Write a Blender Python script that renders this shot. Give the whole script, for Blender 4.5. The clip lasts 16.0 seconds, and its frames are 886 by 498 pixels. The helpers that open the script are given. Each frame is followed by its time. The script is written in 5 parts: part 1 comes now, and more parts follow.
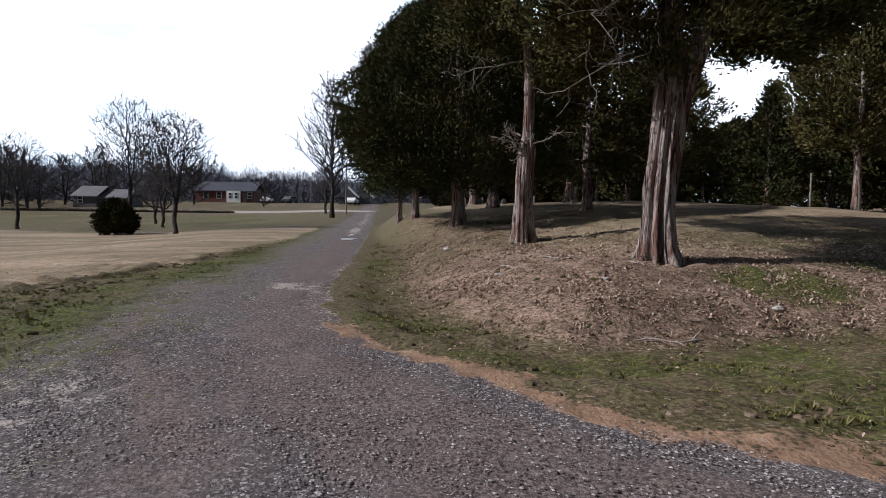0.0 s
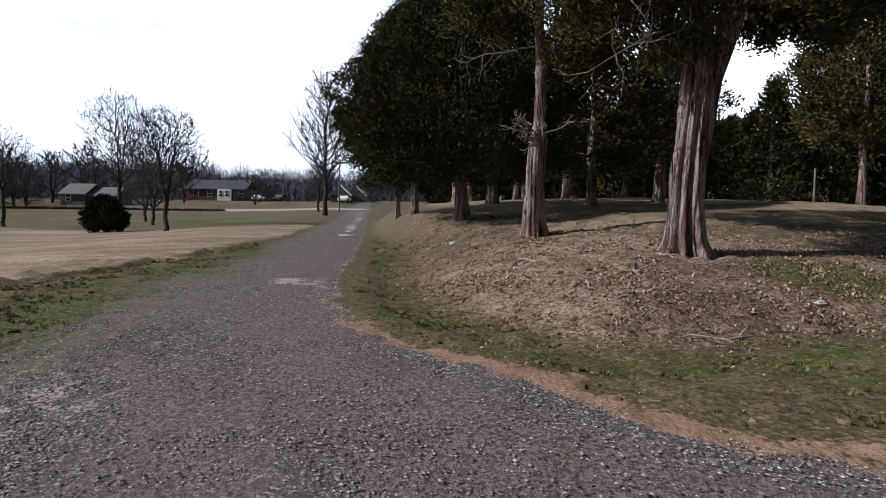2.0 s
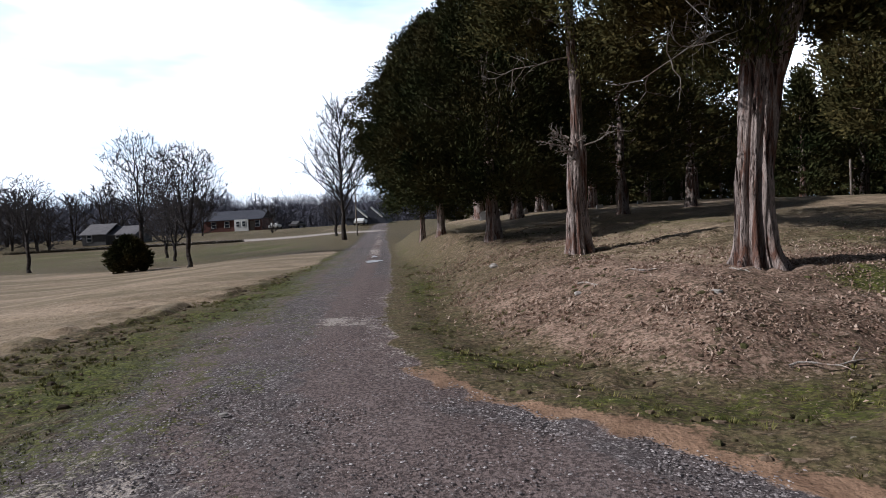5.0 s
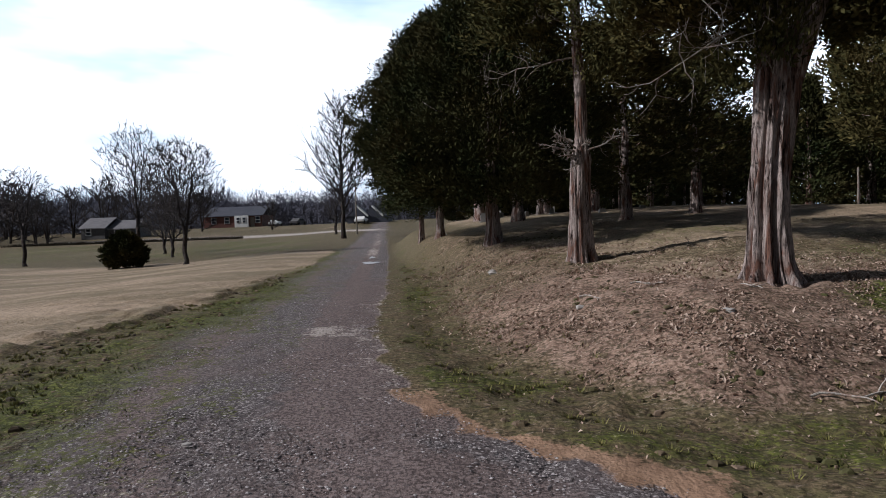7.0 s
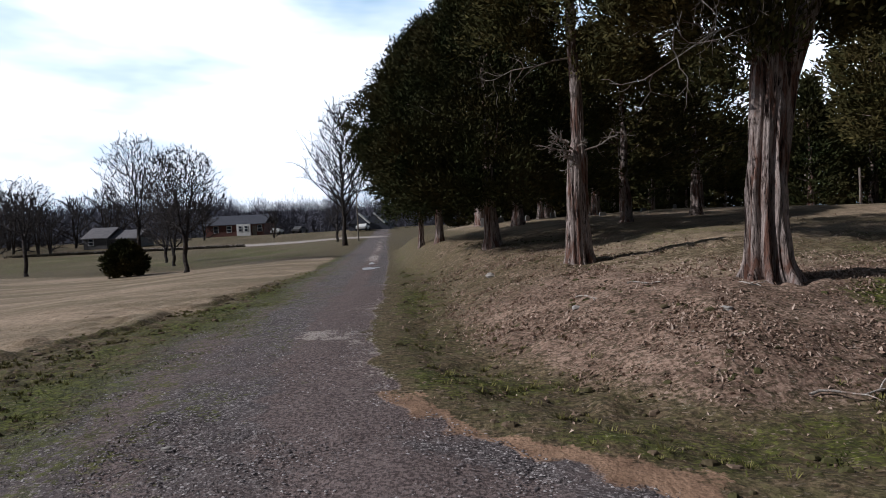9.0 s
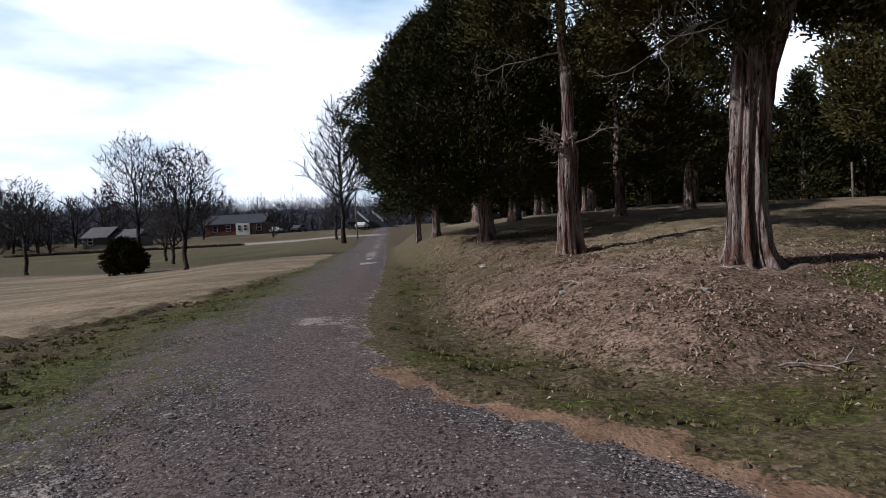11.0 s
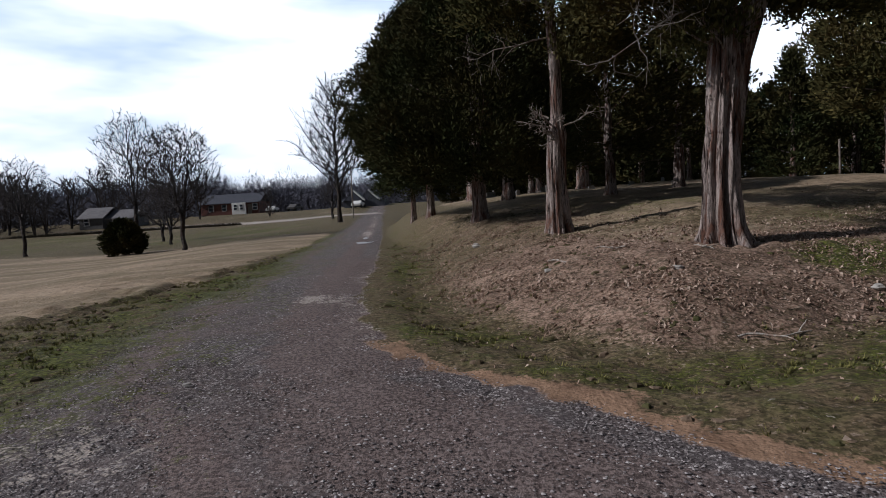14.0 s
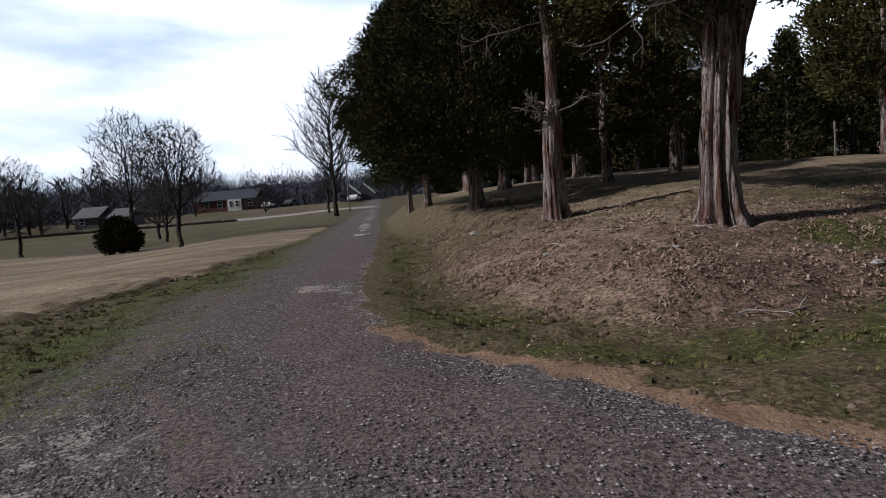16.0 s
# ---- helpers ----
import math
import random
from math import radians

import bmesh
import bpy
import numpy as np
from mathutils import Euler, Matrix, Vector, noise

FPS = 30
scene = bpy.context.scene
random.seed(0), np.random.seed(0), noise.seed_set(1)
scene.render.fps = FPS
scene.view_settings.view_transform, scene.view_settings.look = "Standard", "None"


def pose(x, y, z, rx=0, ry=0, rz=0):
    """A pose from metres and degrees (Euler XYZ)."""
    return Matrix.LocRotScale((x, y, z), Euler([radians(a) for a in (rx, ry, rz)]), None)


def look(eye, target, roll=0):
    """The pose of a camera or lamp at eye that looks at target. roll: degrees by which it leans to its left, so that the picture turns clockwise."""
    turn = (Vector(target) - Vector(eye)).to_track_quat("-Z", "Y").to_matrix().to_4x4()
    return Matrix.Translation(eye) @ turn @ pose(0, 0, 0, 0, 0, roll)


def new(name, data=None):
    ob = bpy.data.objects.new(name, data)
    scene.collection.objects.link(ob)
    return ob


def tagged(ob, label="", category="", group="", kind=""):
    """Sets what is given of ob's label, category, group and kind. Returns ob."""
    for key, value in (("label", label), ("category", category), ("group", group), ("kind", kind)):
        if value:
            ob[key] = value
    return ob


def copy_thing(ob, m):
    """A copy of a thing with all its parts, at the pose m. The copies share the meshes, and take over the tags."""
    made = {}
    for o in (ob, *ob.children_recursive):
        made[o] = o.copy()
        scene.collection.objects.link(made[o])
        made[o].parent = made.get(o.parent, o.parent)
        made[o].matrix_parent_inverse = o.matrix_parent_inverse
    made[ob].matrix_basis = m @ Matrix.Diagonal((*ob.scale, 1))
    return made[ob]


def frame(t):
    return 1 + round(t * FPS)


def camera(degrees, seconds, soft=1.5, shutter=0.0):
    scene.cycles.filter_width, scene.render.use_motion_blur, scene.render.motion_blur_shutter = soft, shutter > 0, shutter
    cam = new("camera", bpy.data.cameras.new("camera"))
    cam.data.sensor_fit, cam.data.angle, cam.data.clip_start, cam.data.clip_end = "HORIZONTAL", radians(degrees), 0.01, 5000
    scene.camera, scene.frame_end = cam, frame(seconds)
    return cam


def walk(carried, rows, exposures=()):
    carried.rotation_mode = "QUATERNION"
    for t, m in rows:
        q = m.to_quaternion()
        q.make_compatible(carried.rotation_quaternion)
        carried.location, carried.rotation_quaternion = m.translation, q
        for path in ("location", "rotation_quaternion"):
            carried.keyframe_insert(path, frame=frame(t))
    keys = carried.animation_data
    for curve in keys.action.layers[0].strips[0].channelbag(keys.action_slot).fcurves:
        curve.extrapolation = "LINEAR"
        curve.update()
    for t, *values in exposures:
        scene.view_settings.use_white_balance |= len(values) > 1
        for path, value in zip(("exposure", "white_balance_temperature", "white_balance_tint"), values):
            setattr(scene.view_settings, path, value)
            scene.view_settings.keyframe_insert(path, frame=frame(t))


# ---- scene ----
cam = camera(72.9, 16.0, soft=0.8)
EXPOSURES = [(0.0, -0.16, 6150, 12), (4.0, -0.26, 6150, 12), (7.0, -0.40, 6150, 12), (9.5, -0.58, 6150, 12), (12.0, -0.68, 6150, 12), (16.0, -0.77, 6150, 12)]
PATH = [
    (0, (0.113, -0.077, 1.534), (0.079, 1.919, 1.41), 0.9),
    (0.5, (0.041, 0.065, 1.514), (0.007, 2.064, 1.435), 0.3),
    (1, (-0.044, 0.197, 1.46), (-0.072, 2.193, 1.336), 0.9),
    (1.5, (-0.152, 0.307, 1.445), (-0.192, 2.304, 1.349), 0.4),
    (2, (-0.236, 0.486, 1.393), (-0.241, 2.482, 1.266), 0.9),
    (2.5, (-0.365, 0.561, 1.441), (-0.401, 2.556, 1.31), -0.2),
    (3, (-0.448, 0.678, 1.42), (-0.479, 2.678, 1.383), -1.6),
    (3.5, (-0.543, 0.754, 1.438), (-0.574, 2.745, 1.247), 1.1),
    (4, (-0.648, 0.795, 1.474), (-0.695, 2.793, 1.379), -2.3),
    (4.2, (-0.693, 0.842, 1.508), (-0.745, 2.839, 1.419), -2.9),
    (6.3, (-0.771, 1.275, 1.641), (-0.834, 3.273, 1.59), -2.9),
    (6.5, (-0.75, 1.349, 1.662), (-0.806, 3.345, 1.545), -2.5),
    (7, (-0.691, 1.432, 1.683), (-0.75, 3.429, 1.605), -2.0),
    (7.5, (-0.667, 1.474, 1.671), (-0.734, 3.473, 1.667), -4.4),
    (8, (-0.628, 1.537, 1.661), (-0.695, 3.535, 1.611), -2.0),
    (8.5, (-0.591, 1.538, 1.623), (-0.664, 3.537, 1.612), -3.4),
    (9, (-0.578, 1.541, 1.601), (-0.645, 3.539, 1.546), -2.6),
    (9.5, (-0.538, 1.536, 1.546), (-0.598, 3.534, 1.483), -3.1),
    (9.7, (-0.528, 1.525, 1.542), (-0.585, 3.522, 1.452), -2.3),
    (11.8, (-0.444, 1.082, 1.414), (-0.538, 3.08, 1.372), -4.6),
    (12, (-0.441, 1.035, 1.419), (-0.535, 3.031, 1.354), -6.1),
    (12.5, (-0.458, 0.94, 1.453), (-0.551, 2.934, 1.329), -4.4),
    (13, (-0.438, 0.903, 1.474), (-0.507, 2.898, 1.355), -5.1),
    (13.5, (-0.41, 0.847, 1.486), (-0.482, 2.842, 1.349), -3.9),
    (14, (-0.386, 0.819, 1.519), (-0.444, 2.813, 1.385), -3.3),
    (14.5, (-0.379, 0.804, 1.48), (-0.44, 2.798, 1.34), -4.4),
    (15, (-0.365, 0.82, 1.476), (-0.406, 2.812, 1.302), -2.4),
    (15.5, (-0.393, 0.822, 1.451), (-0.442, 2.818, 1.326), -3.7),
    (16, (-0.407, 0.843, 1.428), (-0.457, 2.836, 1.269), -4.5),
]
walk(cam, [(t, look(eye, target, roll)) for t, eye, target, roll in PATH], EXPOSURES)


# ---- light ----
SUN_FROM = Vector((-1.0, -0.20, 0.72)).normalized()
world = bpy.data.worlds.new("sky")
scene.world = world
world.use_nodes = True
wn, wl = world.node_tree.nodes, world.node_tree.links
wn.clear()
w_out, w_bg = wn.new("ShaderNodeOutputWorld"), wn.new("ShaderNodeBackground")
w_sky = wn.new("ShaderNodeTexSky")
w_sky.sky_type, w_sky.sun_disc = "NISHITA", False
w_sky.sun_elevation, w_sky.sun_rotation = math.asin(SUN_FROM.z), math.atan2(SUN_FROM.x, SUN_FROM.y)
w_sky.air_density, w_sky.dust_density = 1.0, 1.2
w_bg.inputs["Strength"].default_value = 0.05
w_co, w_map, w_no = wn.new("ShaderNodeTexCoord"), wn.new("ShaderNodeMapping"), wn.new("ShaderNodeTexNoise")
w_map.inputs["Scale"].default_value = (1.2, 1.2, 4.5)
w_no.inputs["Scale"].default_value, w_no.inputs["Detail"].default_value = 1.3, 5.0
w_ramp, w_mix = wn.new("ShaderNodeValToRGB"), wn.new("ShaderNodeMix")
w_ramp.color_ramp.elements[0].position, w_ramp.color_ramp.elements[1].position = 0.38, 0.58
w_ramp.color_ramp.elements[0].color = (0.62, 0.62, 0.62, 1)
w_mix.data_type = "RGBA"
w_cloud = wn.new("ShaderNodeMix")
w_cloud.data_type = "RGBA"
w_cloud.inputs["A"].default_value, w_cloud.inputs["B"].default_value = (19.5, 27.5, 35.0, 1), (37.0, 39.5, 43.0, 1)
w_streak = wn.new("ShaderNodeValToRGB")
w_streak.color_ramp.elements[0].position, w_streak.color_ramp.elements[1].position = 0.43, 0.56
wl.new(w_no.outputs["Fac"], w_streak.inputs["Fac"])
wl.new(w_streak.outputs["Color"], w_cloud.inputs["Factor"])
wl.new(w_cloud.outputs["Result"], w_mix.inputs["B"])
wl.new(w_co.outputs["Generated"], w_map.inputs["Vector"])
wl.new(w_map.outputs["Vector"], w_no.inputs["Vector"])
wl.new(w_no.outputs["Fac"], w_ramp.inputs["Fac"])
w_sep, w_haze, w_fac = wn.new("ShaderNodeSeparateXYZ"), wn.new("ShaderNodeMapRange"), wn.new("ShaderNodeMath")
w_haze.inputs["From Min"].default_value, w_haze.inputs["From Max"].default_value = 0.42, 0.60
w_haze.inputs["To Min"].default_value, w_haze.inputs["To Max"].default_value = 1.0, 0.04
w_fac.operation = "MULTIPLY"
wl.new(w_co.outputs["Generated"], w_sep.inputs["Vector"])
wl.new(w_sep.outputs["Z"], w_haze.inputs["Value"])
wl.new(w_haze.outputs["Result"], w_fac.inputs[0])
w_dot, w_glow, w_fac2 = wn.new("ShaderNodeVectorMath"), wn.new("ShaderNodeMapRange"), wn.new("ShaderNodeMath")
w_dot.operation, w_fac2.operation = "DOT_PRODUCT", "MULTIPLY"
w_dot.inputs[1].default_value = (-0.45, 0.9, 0.0)
w_glow.inputs["From Min"].default_value, w_glow.inputs["From Max"].default_value = -0.15, 0.50
w_glow.inputs["To Min"].default_value, w_glow.inputs["To Max"].default_value = 0.13, 1.0
wl.new(w_co.outputs["Generated"], w_dot.inputs[0])
wl.new(w_dot.outputs["Value"], w_glow.inputs["Value"])
wl.new(w_ramp.outputs["Color"], w_fac2.inputs[0])
wl.new(w_glow.outputs["Result"], w_fac2.inputs[1])
wl.new(w_fac2.outputs["Value"], w_fac.inputs[1])
wl.new(w_fac.outputs["Value"], w_mix.inputs["Factor"])
w_thin = wn.new("ShaderNodeMix")
w_thin.data_type, w_thin.blend_type = "RGBA", "MULTIPLY"
w_thin.inputs["Factor"].default_value, w_thin.inputs["B"].default_value = 1.0, (0.22, 0.24, 0.28, 1)
wl.new(w_sky.outputs["Color"], w_thin.inputs["A"])
wl.new(w_thin.outputs["Result"], w_mix.inputs["A"])
wl.new(w_mix.outputs["Result"], w_bg.inputs["Color"])
wl.new(w_bg.outputs["Background"], w_out.inputs["Surface"])
sun = new("sun", bpy.data.lights.new("sun", "SUN"))
sun.data.energy, sun.data.angle, sun.data.color = 5.0, radians(0.6), (1.0, 0.965, 0.93)
sun.matrix_world = look(tuple(SUN_FROM * 80), (0, 0, 0))


# ---- materials ----
class Mat:
    """A node material under construction."""

    def __init__(self, name, rough=0.85, metal=0.0, spec=0.3):
        self.m = bpy.data.materials.new(name)
        self.m.use_nodes = True
        self.n, self.l = self.m.node_tree.nodes, self.m.node_tree.links
        self.b = self.n["Principled BSDF"]
        self.b.inputs["Roughness"].default_value, self.b.inputs["Metallic"].default_value = rough, metal
        self.b.inputs["Specular IOR Level"].default_value = spec
        self.co = self.n.new("ShaderNodeTexCoord").outputs["Object"]

    def noise(self, scale, detail=4.0, stretch=None, kind="ShaderNodeTexNoise", out="Fac", rough=0.6, warp=0.0):
        t = self.n.new(kind)
        t.inputs["Scale"].default_value = scale
        if kind == "ShaderNodeTexNoise":
            t.inputs["Detail"].default_value, t.inputs["Roughness"].default_value = detail, rough
            t.inputs["Distortion"].default_value = warp
        v = self.co
        if stretch:
            mp = self.n.new("ShaderNodeMapping")
            mp.inputs["Scale"].default_value = stretch
            self.l.new(self.co, mp.inputs["Vector"])
            v = mp.outputs["Vector"]
        self.l.new(v, t.inputs["Vector"])
        return t.outputs[out]

    def ramp(self, fac, *stops):
        r = self.n.new("ShaderNodeValToRGB")
        e = r.color_ramp.elements
        while len(e) < len(stops):
            e.new(0.5)
        for k, (p, c) in zip(e, stops):
            k.position, k.color = p, (*c, 1) if len(c) == 3 else c
        self.l.new(fac, r.inputs["Fac"])
        return r.outputs["Color"]

    def grey(self, fac, a, b, va=0.0, vb=1.0):
        return self.ramp(fac, (a, (va,) * 3), (b, (vb,) * 3))

    def mix(self, fac, a, b, blend="MIX"):
        x = self.n.new("ShaderNodeMix")
        x.data_type, x.blend_type = "RGBA", blend
        for v, key in ((fac, "Factor"), (a, "A"), (b, "B")):
            if isinstance(v, (int, float)):
                x.inputs[key].default_value = v
            elif isinstance(v, tuple):
                x.inputs[key].default_value = (*v, 1)
            else:
                self.l.new(v, x.inputs[key])
        return x.outputs["Result"]

    def math(self, op, a, b=0.0):
        x = self.n.new("ShaderNodeMath")
        x.operation = op
        for k, v in enumerate((a, b)):
            if isinstance(v, (int, float)):
                x.inputs[k].default_value = v
            else:
                self.l.new(v, x.inputs[k])
        return x.outputs["Value"]

    def attr(self, name):
        a = self.n.new("ShaderNodeAttribute")
        a.attribute_name = name
        return a.outputs["Fac"]

    def island(self):
        return self.n.new("ShaderNodeNewGeometry").outputs["Random Per Island"]

    def each(self):
        return self.n.new("ShaderNodeObjectInfo").outputs["Random"]

    def colour(self, c):
        if isinstance(c, tuple):
            self.b.inputs["Base Color"].default_value = (*c, 1)
        else:
            self.l.new(c, self.b.inputs["Base Color"])
        return self

    def bump(self, h, strength=0.5, far=0.02):
        x = self.n.new("ShaderNodeBump")
        x.inputs["Strength"].default_value, x.inputs["Distance"].default_value = strength, far
        self.l.new(h, x.inputs["Height"])
        self.l.new(x.outputs["Normal"], self.b.inputs["Normal"])
        return self


def where_track(m):
    """Worn wheel track, where fine dust covers the stones."""
    return m.math("MULTIPLY", m.grey(m.math("ADD", m.attr("track"), m.math("MULTIPLY", m.math("SUBTRACT", m.noise(5, 4), 0.5), 0.9)), 0.4, 0.65), 0.8)


def ground_material():
    m = Mat("turf_and_gravel", 0.95, spec=0.15)
    fine, mid, wide = m.noise(24, 4, rough=0.5), m.noise(4.5, 5), m.noise(0.8, 4)
    speck = m.noise(60, 3)
    # dormant turf: brown thatch with olive
    turf = m.mix(m.grey(fine, 0.36, 0.66), (0.075, 0.053, 0.032), (0.205, 0.150, 0.092))
    turf = m.mix(m.grey(mid, 0.40, 0.70), turf, (0.115, 0.106, 0.046))
    green = m.mix(m.grey(fine, 0.34, 0.66), (0.040, 0.048, 0.011), (0.160, 0.170, 0.038))
    green = m.mix(m.math("MULTIPLY", m.grey(m.noise(9, 3), 0.44, 0.60), 0.55), green, (0.030, 0.034, 0.012))
    straw = m.mix(m.grey(mid, 0.3, 0.72), (0.29, 0.213, 0.148), (0.52, 0.395, 0.285))
    streak = m.noise(0.7, 6, (0.35, 1.3, 1.0), rough=0.72)
    straw = m.mix(m.math("MULTIPLY", m.grey(streak, 0.46, 0.66), 0.7), straw, (0.155, 0.125, 0.075))
    straw = m.mix(m.math("MULTIPLY", m.grey(m.noise(0.22, 5, (0.5, 1.5, 1.0)), 0.42, 0.60), 0.8), straw, (0.185, 0.148, 0.092))
    straw = m.mix(m.math("MULTIPLY", m.grey(fine, 0.5, 0.75), 0.6), straw, (0.11, 0.085, 0.05))
    litter = m.mix(m.grey(fine, 0.36, 0.66), (0.105, 0.066, 0.049), (0.29, 0.195, 0.146))
    litter = m.mix(m.math("MULTIPLY", m.grey(m.noise(1.7, 4), 0.44, 0.60), 0.8), litter, m.mix(m.grey(fine, 0.35, 0.65), (0.21, 0.138, 0.100), (0.46, 0.325, 0.252)))
    litter = m.mix(m.math("MULTIPLY", m.grey(m.noise(1.3, 4, rough=0.65), 0.54, 0.66), 0.25), litter, m.mix(m.grey(fine, 0.4, 0.62), (0.060, 0.036, 0.025), (0.125, 0.078, 0.052)))
    clay = m.mix(m.grey(mid, 0.3, 0.7), (0.19, 0.113, 0.074), (0.40, 0.255, 0.168))
    clay = m.mix(m.math("MULTIPLY", m.grey(speck, 0.52, 0.62), 0.6), clay, (0.16, 0.10, 0.07))
    cell = m.noise(52, kind="ShaderNodeTexVoronoi", out="Color")
    pit, fine_pit = m.noise(15, 4, rough=0.7), m.noise(62, 3, rough=0.7)
    sep = m.n.new("ShaderNodeSeparateColor")
    m.l.new(cell, sep.inputs["Color"])
    stone = m.ramp(sep.outputs["Red"], (0.0, (0.070, 0.059, 0.060)), (0.45, (0.140, 0.120, 0.119)), (0.8, (0.235, 0.206, 0.203)), (1.0, (0.48, 0.44, 0.43)))
    # shade in the gaps between stones is put into the gravel colour
    gravel = m.mix(m.math("MULTIPLY", m.grey(pit, 0.52, 0.60), 0.7), stone, (0.082, 0.068, 0.070))
    gravel = m.mix(m.math("MULTIPLY", m.grey(fine_pit, 0.51, 0.58), 0.85), gravel, (0.060, 0.050, 0.051))
    bare = m.mix(m.grey(m.noise(34, 3, rough=0.7), 0.44, 0.56), (0.084, 0.062, 0.058), (0.236, 0.180, 0.168))
    gravel = m.mix(m.math("MULTIPLY", m.grey(wide, 0.46, 0.64), 0.65), gravel, bare)
    gravel = m.mix(where_track(m), gravel, bare)

    def where(name, spread=0.9, lo=0.42, hi=0.58):
        wobble = m.math("MULTIPLY", m.math("SUBTRACT", mid, 0.5), spread)
        tiny = m.math("MULTIPLY", m.math("SUBTRACT", fine, 0.5), spread * 0.9)
        return m.grey(m.math("ADD", m.math("ADD", m.attr(name), wobble), tiny), lo, hi)

    c = m.mix(where("straw"), turf, straw)
    c = m.mix(where("litter", 1.0, 0.35, 0.65), c, litter)
    c = m.mix(where("green", 1.2, 0.35, 0.70), c, green)
    far_straw = m.math("SUBTRACT", 1.0, m.math("MULTIPLY", m.attr("straw"), 0.75))
    # dark spots that put the shade of small clumps into the colour
    clump_shade = m.math("MULTIPLY", far_straw, m.grey(m.noise(9, 4, (1.0, 1.6, 1.0), rough=0.6), 0.55, 0.62))
    c = m.mix(clump_shade, c, m.mix(0.35, (0.030, 0.022, 0.014), c))
    c = m.mix(m.math("MULTIPLY", m.grey(m.noise(15, 4, (1.0, 1.6, 1.0), rough=0.6), 0.60, 0.66), 0.6), c, (0.36, 0.275, 0.215))
    tuft = m.grey(m.noise(15, 4, (1.0, 1.3, 1.0), rough=0.7), 0.52, 0.56)
    c = m.mix(m.math("MULTIPLY", tuft, m.math("MULTIPLY", far_straw, 0.62)), c, (0.034, 0.031, 0.014))
    fleck = m.grey(m.noise(27, 2, (1.0, 1.3, 1.0), rough=0.6), 0.62, 0.66)
    c = m.mix(m.math("MULTIPLY", fleck, m.math("MULTIPLY", m.attr("litter"), 0.7)), c, (0.44, 0.325, 0.265))
    c = m.mix(where("clay", 0.9), c, clay)
    g = where("gravel", 0.7, 0.35, 0.62)
    c = m.mix(g, c, gravel)
    c = m.mix(m.math("MULTIPLY", where("fringe", 1.6, 0.42, 0.66), 0.8), c, green)
    c = m.mix(where("pale", 1.5, 0.42, 0.56), c, m.mix(m.grey(speck, 0.4, 0.65), (0.50, 0.44, 0.40), (0.28, 0.24, 0.21)))
    rise = m.mix(g, m.math("ADD", fine, m.math("MULTIPLY", m.noise(22, 3), 0.8)), m.math("SUBTRACT", m.math("MULTIPLY", sep.outputs["Green"], 0.5), m.math("ADD", pit, m.math("MULTIPLY", fine_pit, 0.6))))
    m.colour(c).bump(rise, 0.8, 0.020)
    return m.m


def foliage_material(name, a, b, c, bronze=(0.085, 0.056, 0.021), lo=0.35, hi=0.7):
    m = Mat(name, 0.85, spec=0.06)
    col = m.ramp(m.island(), (0.0, a), (0.55, b), (0.9, c), (1.0, c))
    col = m.mix(m.grey(m.noise(0.55, 4), lo, hi), col, m.mix(0.65, col, bronze))
    col = m.mix(m.math("MULTIPLY", m.grey(m.noise(2.2, 3), 0.45, 0.65), 0.5), col, a)
    m.colour(col)
    return m.m


def bark_material(name, dark, light, scale=1.0, bump=0.8):
    m = Mat(name, 0.92, spec=0.10)
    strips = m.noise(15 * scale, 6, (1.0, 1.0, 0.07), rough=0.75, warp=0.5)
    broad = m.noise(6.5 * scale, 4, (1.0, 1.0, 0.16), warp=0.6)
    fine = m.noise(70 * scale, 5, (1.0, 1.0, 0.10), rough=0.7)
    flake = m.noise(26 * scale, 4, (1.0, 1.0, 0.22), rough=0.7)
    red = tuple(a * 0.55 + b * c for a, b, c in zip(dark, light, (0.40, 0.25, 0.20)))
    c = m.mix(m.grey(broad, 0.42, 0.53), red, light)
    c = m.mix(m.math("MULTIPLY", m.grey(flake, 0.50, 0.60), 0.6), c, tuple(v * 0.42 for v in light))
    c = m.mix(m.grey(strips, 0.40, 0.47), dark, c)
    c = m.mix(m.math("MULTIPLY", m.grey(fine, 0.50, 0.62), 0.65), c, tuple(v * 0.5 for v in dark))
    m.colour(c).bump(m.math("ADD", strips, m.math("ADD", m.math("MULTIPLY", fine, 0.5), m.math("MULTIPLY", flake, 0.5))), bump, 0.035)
    return m.m


def plain_material(name, a, b, scale=6.0, rough=0.8, bump=0.25, metal=0.0, spec=0.3):
    m = Mat(name, rough, metal, spec)
    n1 = m.noise(scale, 5)
    c = m.mix(m.grey(n1, 0.3, 0.7), a, b)
    c = m.mix(m.math("MULTIPLY", m.grey(m.noise(scale * 0.15, 3), 0.45, 0.75), 0.4), c, tuple(v * 0.6 for v in a))
    m.colour(c).bump(m.noise(scale * 5, 4), bump, 0.01)
    return m.m


def island_material(name, *cols, rough=0.85):
    m = Mat(name, rough, spec=0.2)
    r = m.ramp(m.island(), *[(k / max(1, len(cols) - 1), c) for k, c in enumerate(cols)])
    m.colour(m.mix(m.math("MULTIPLY", m.grey(m.noise(60, 3), 0.4, 0.7), 0.35), r, tuple(v * 0.5 for v in cols[0])))
    return m.m


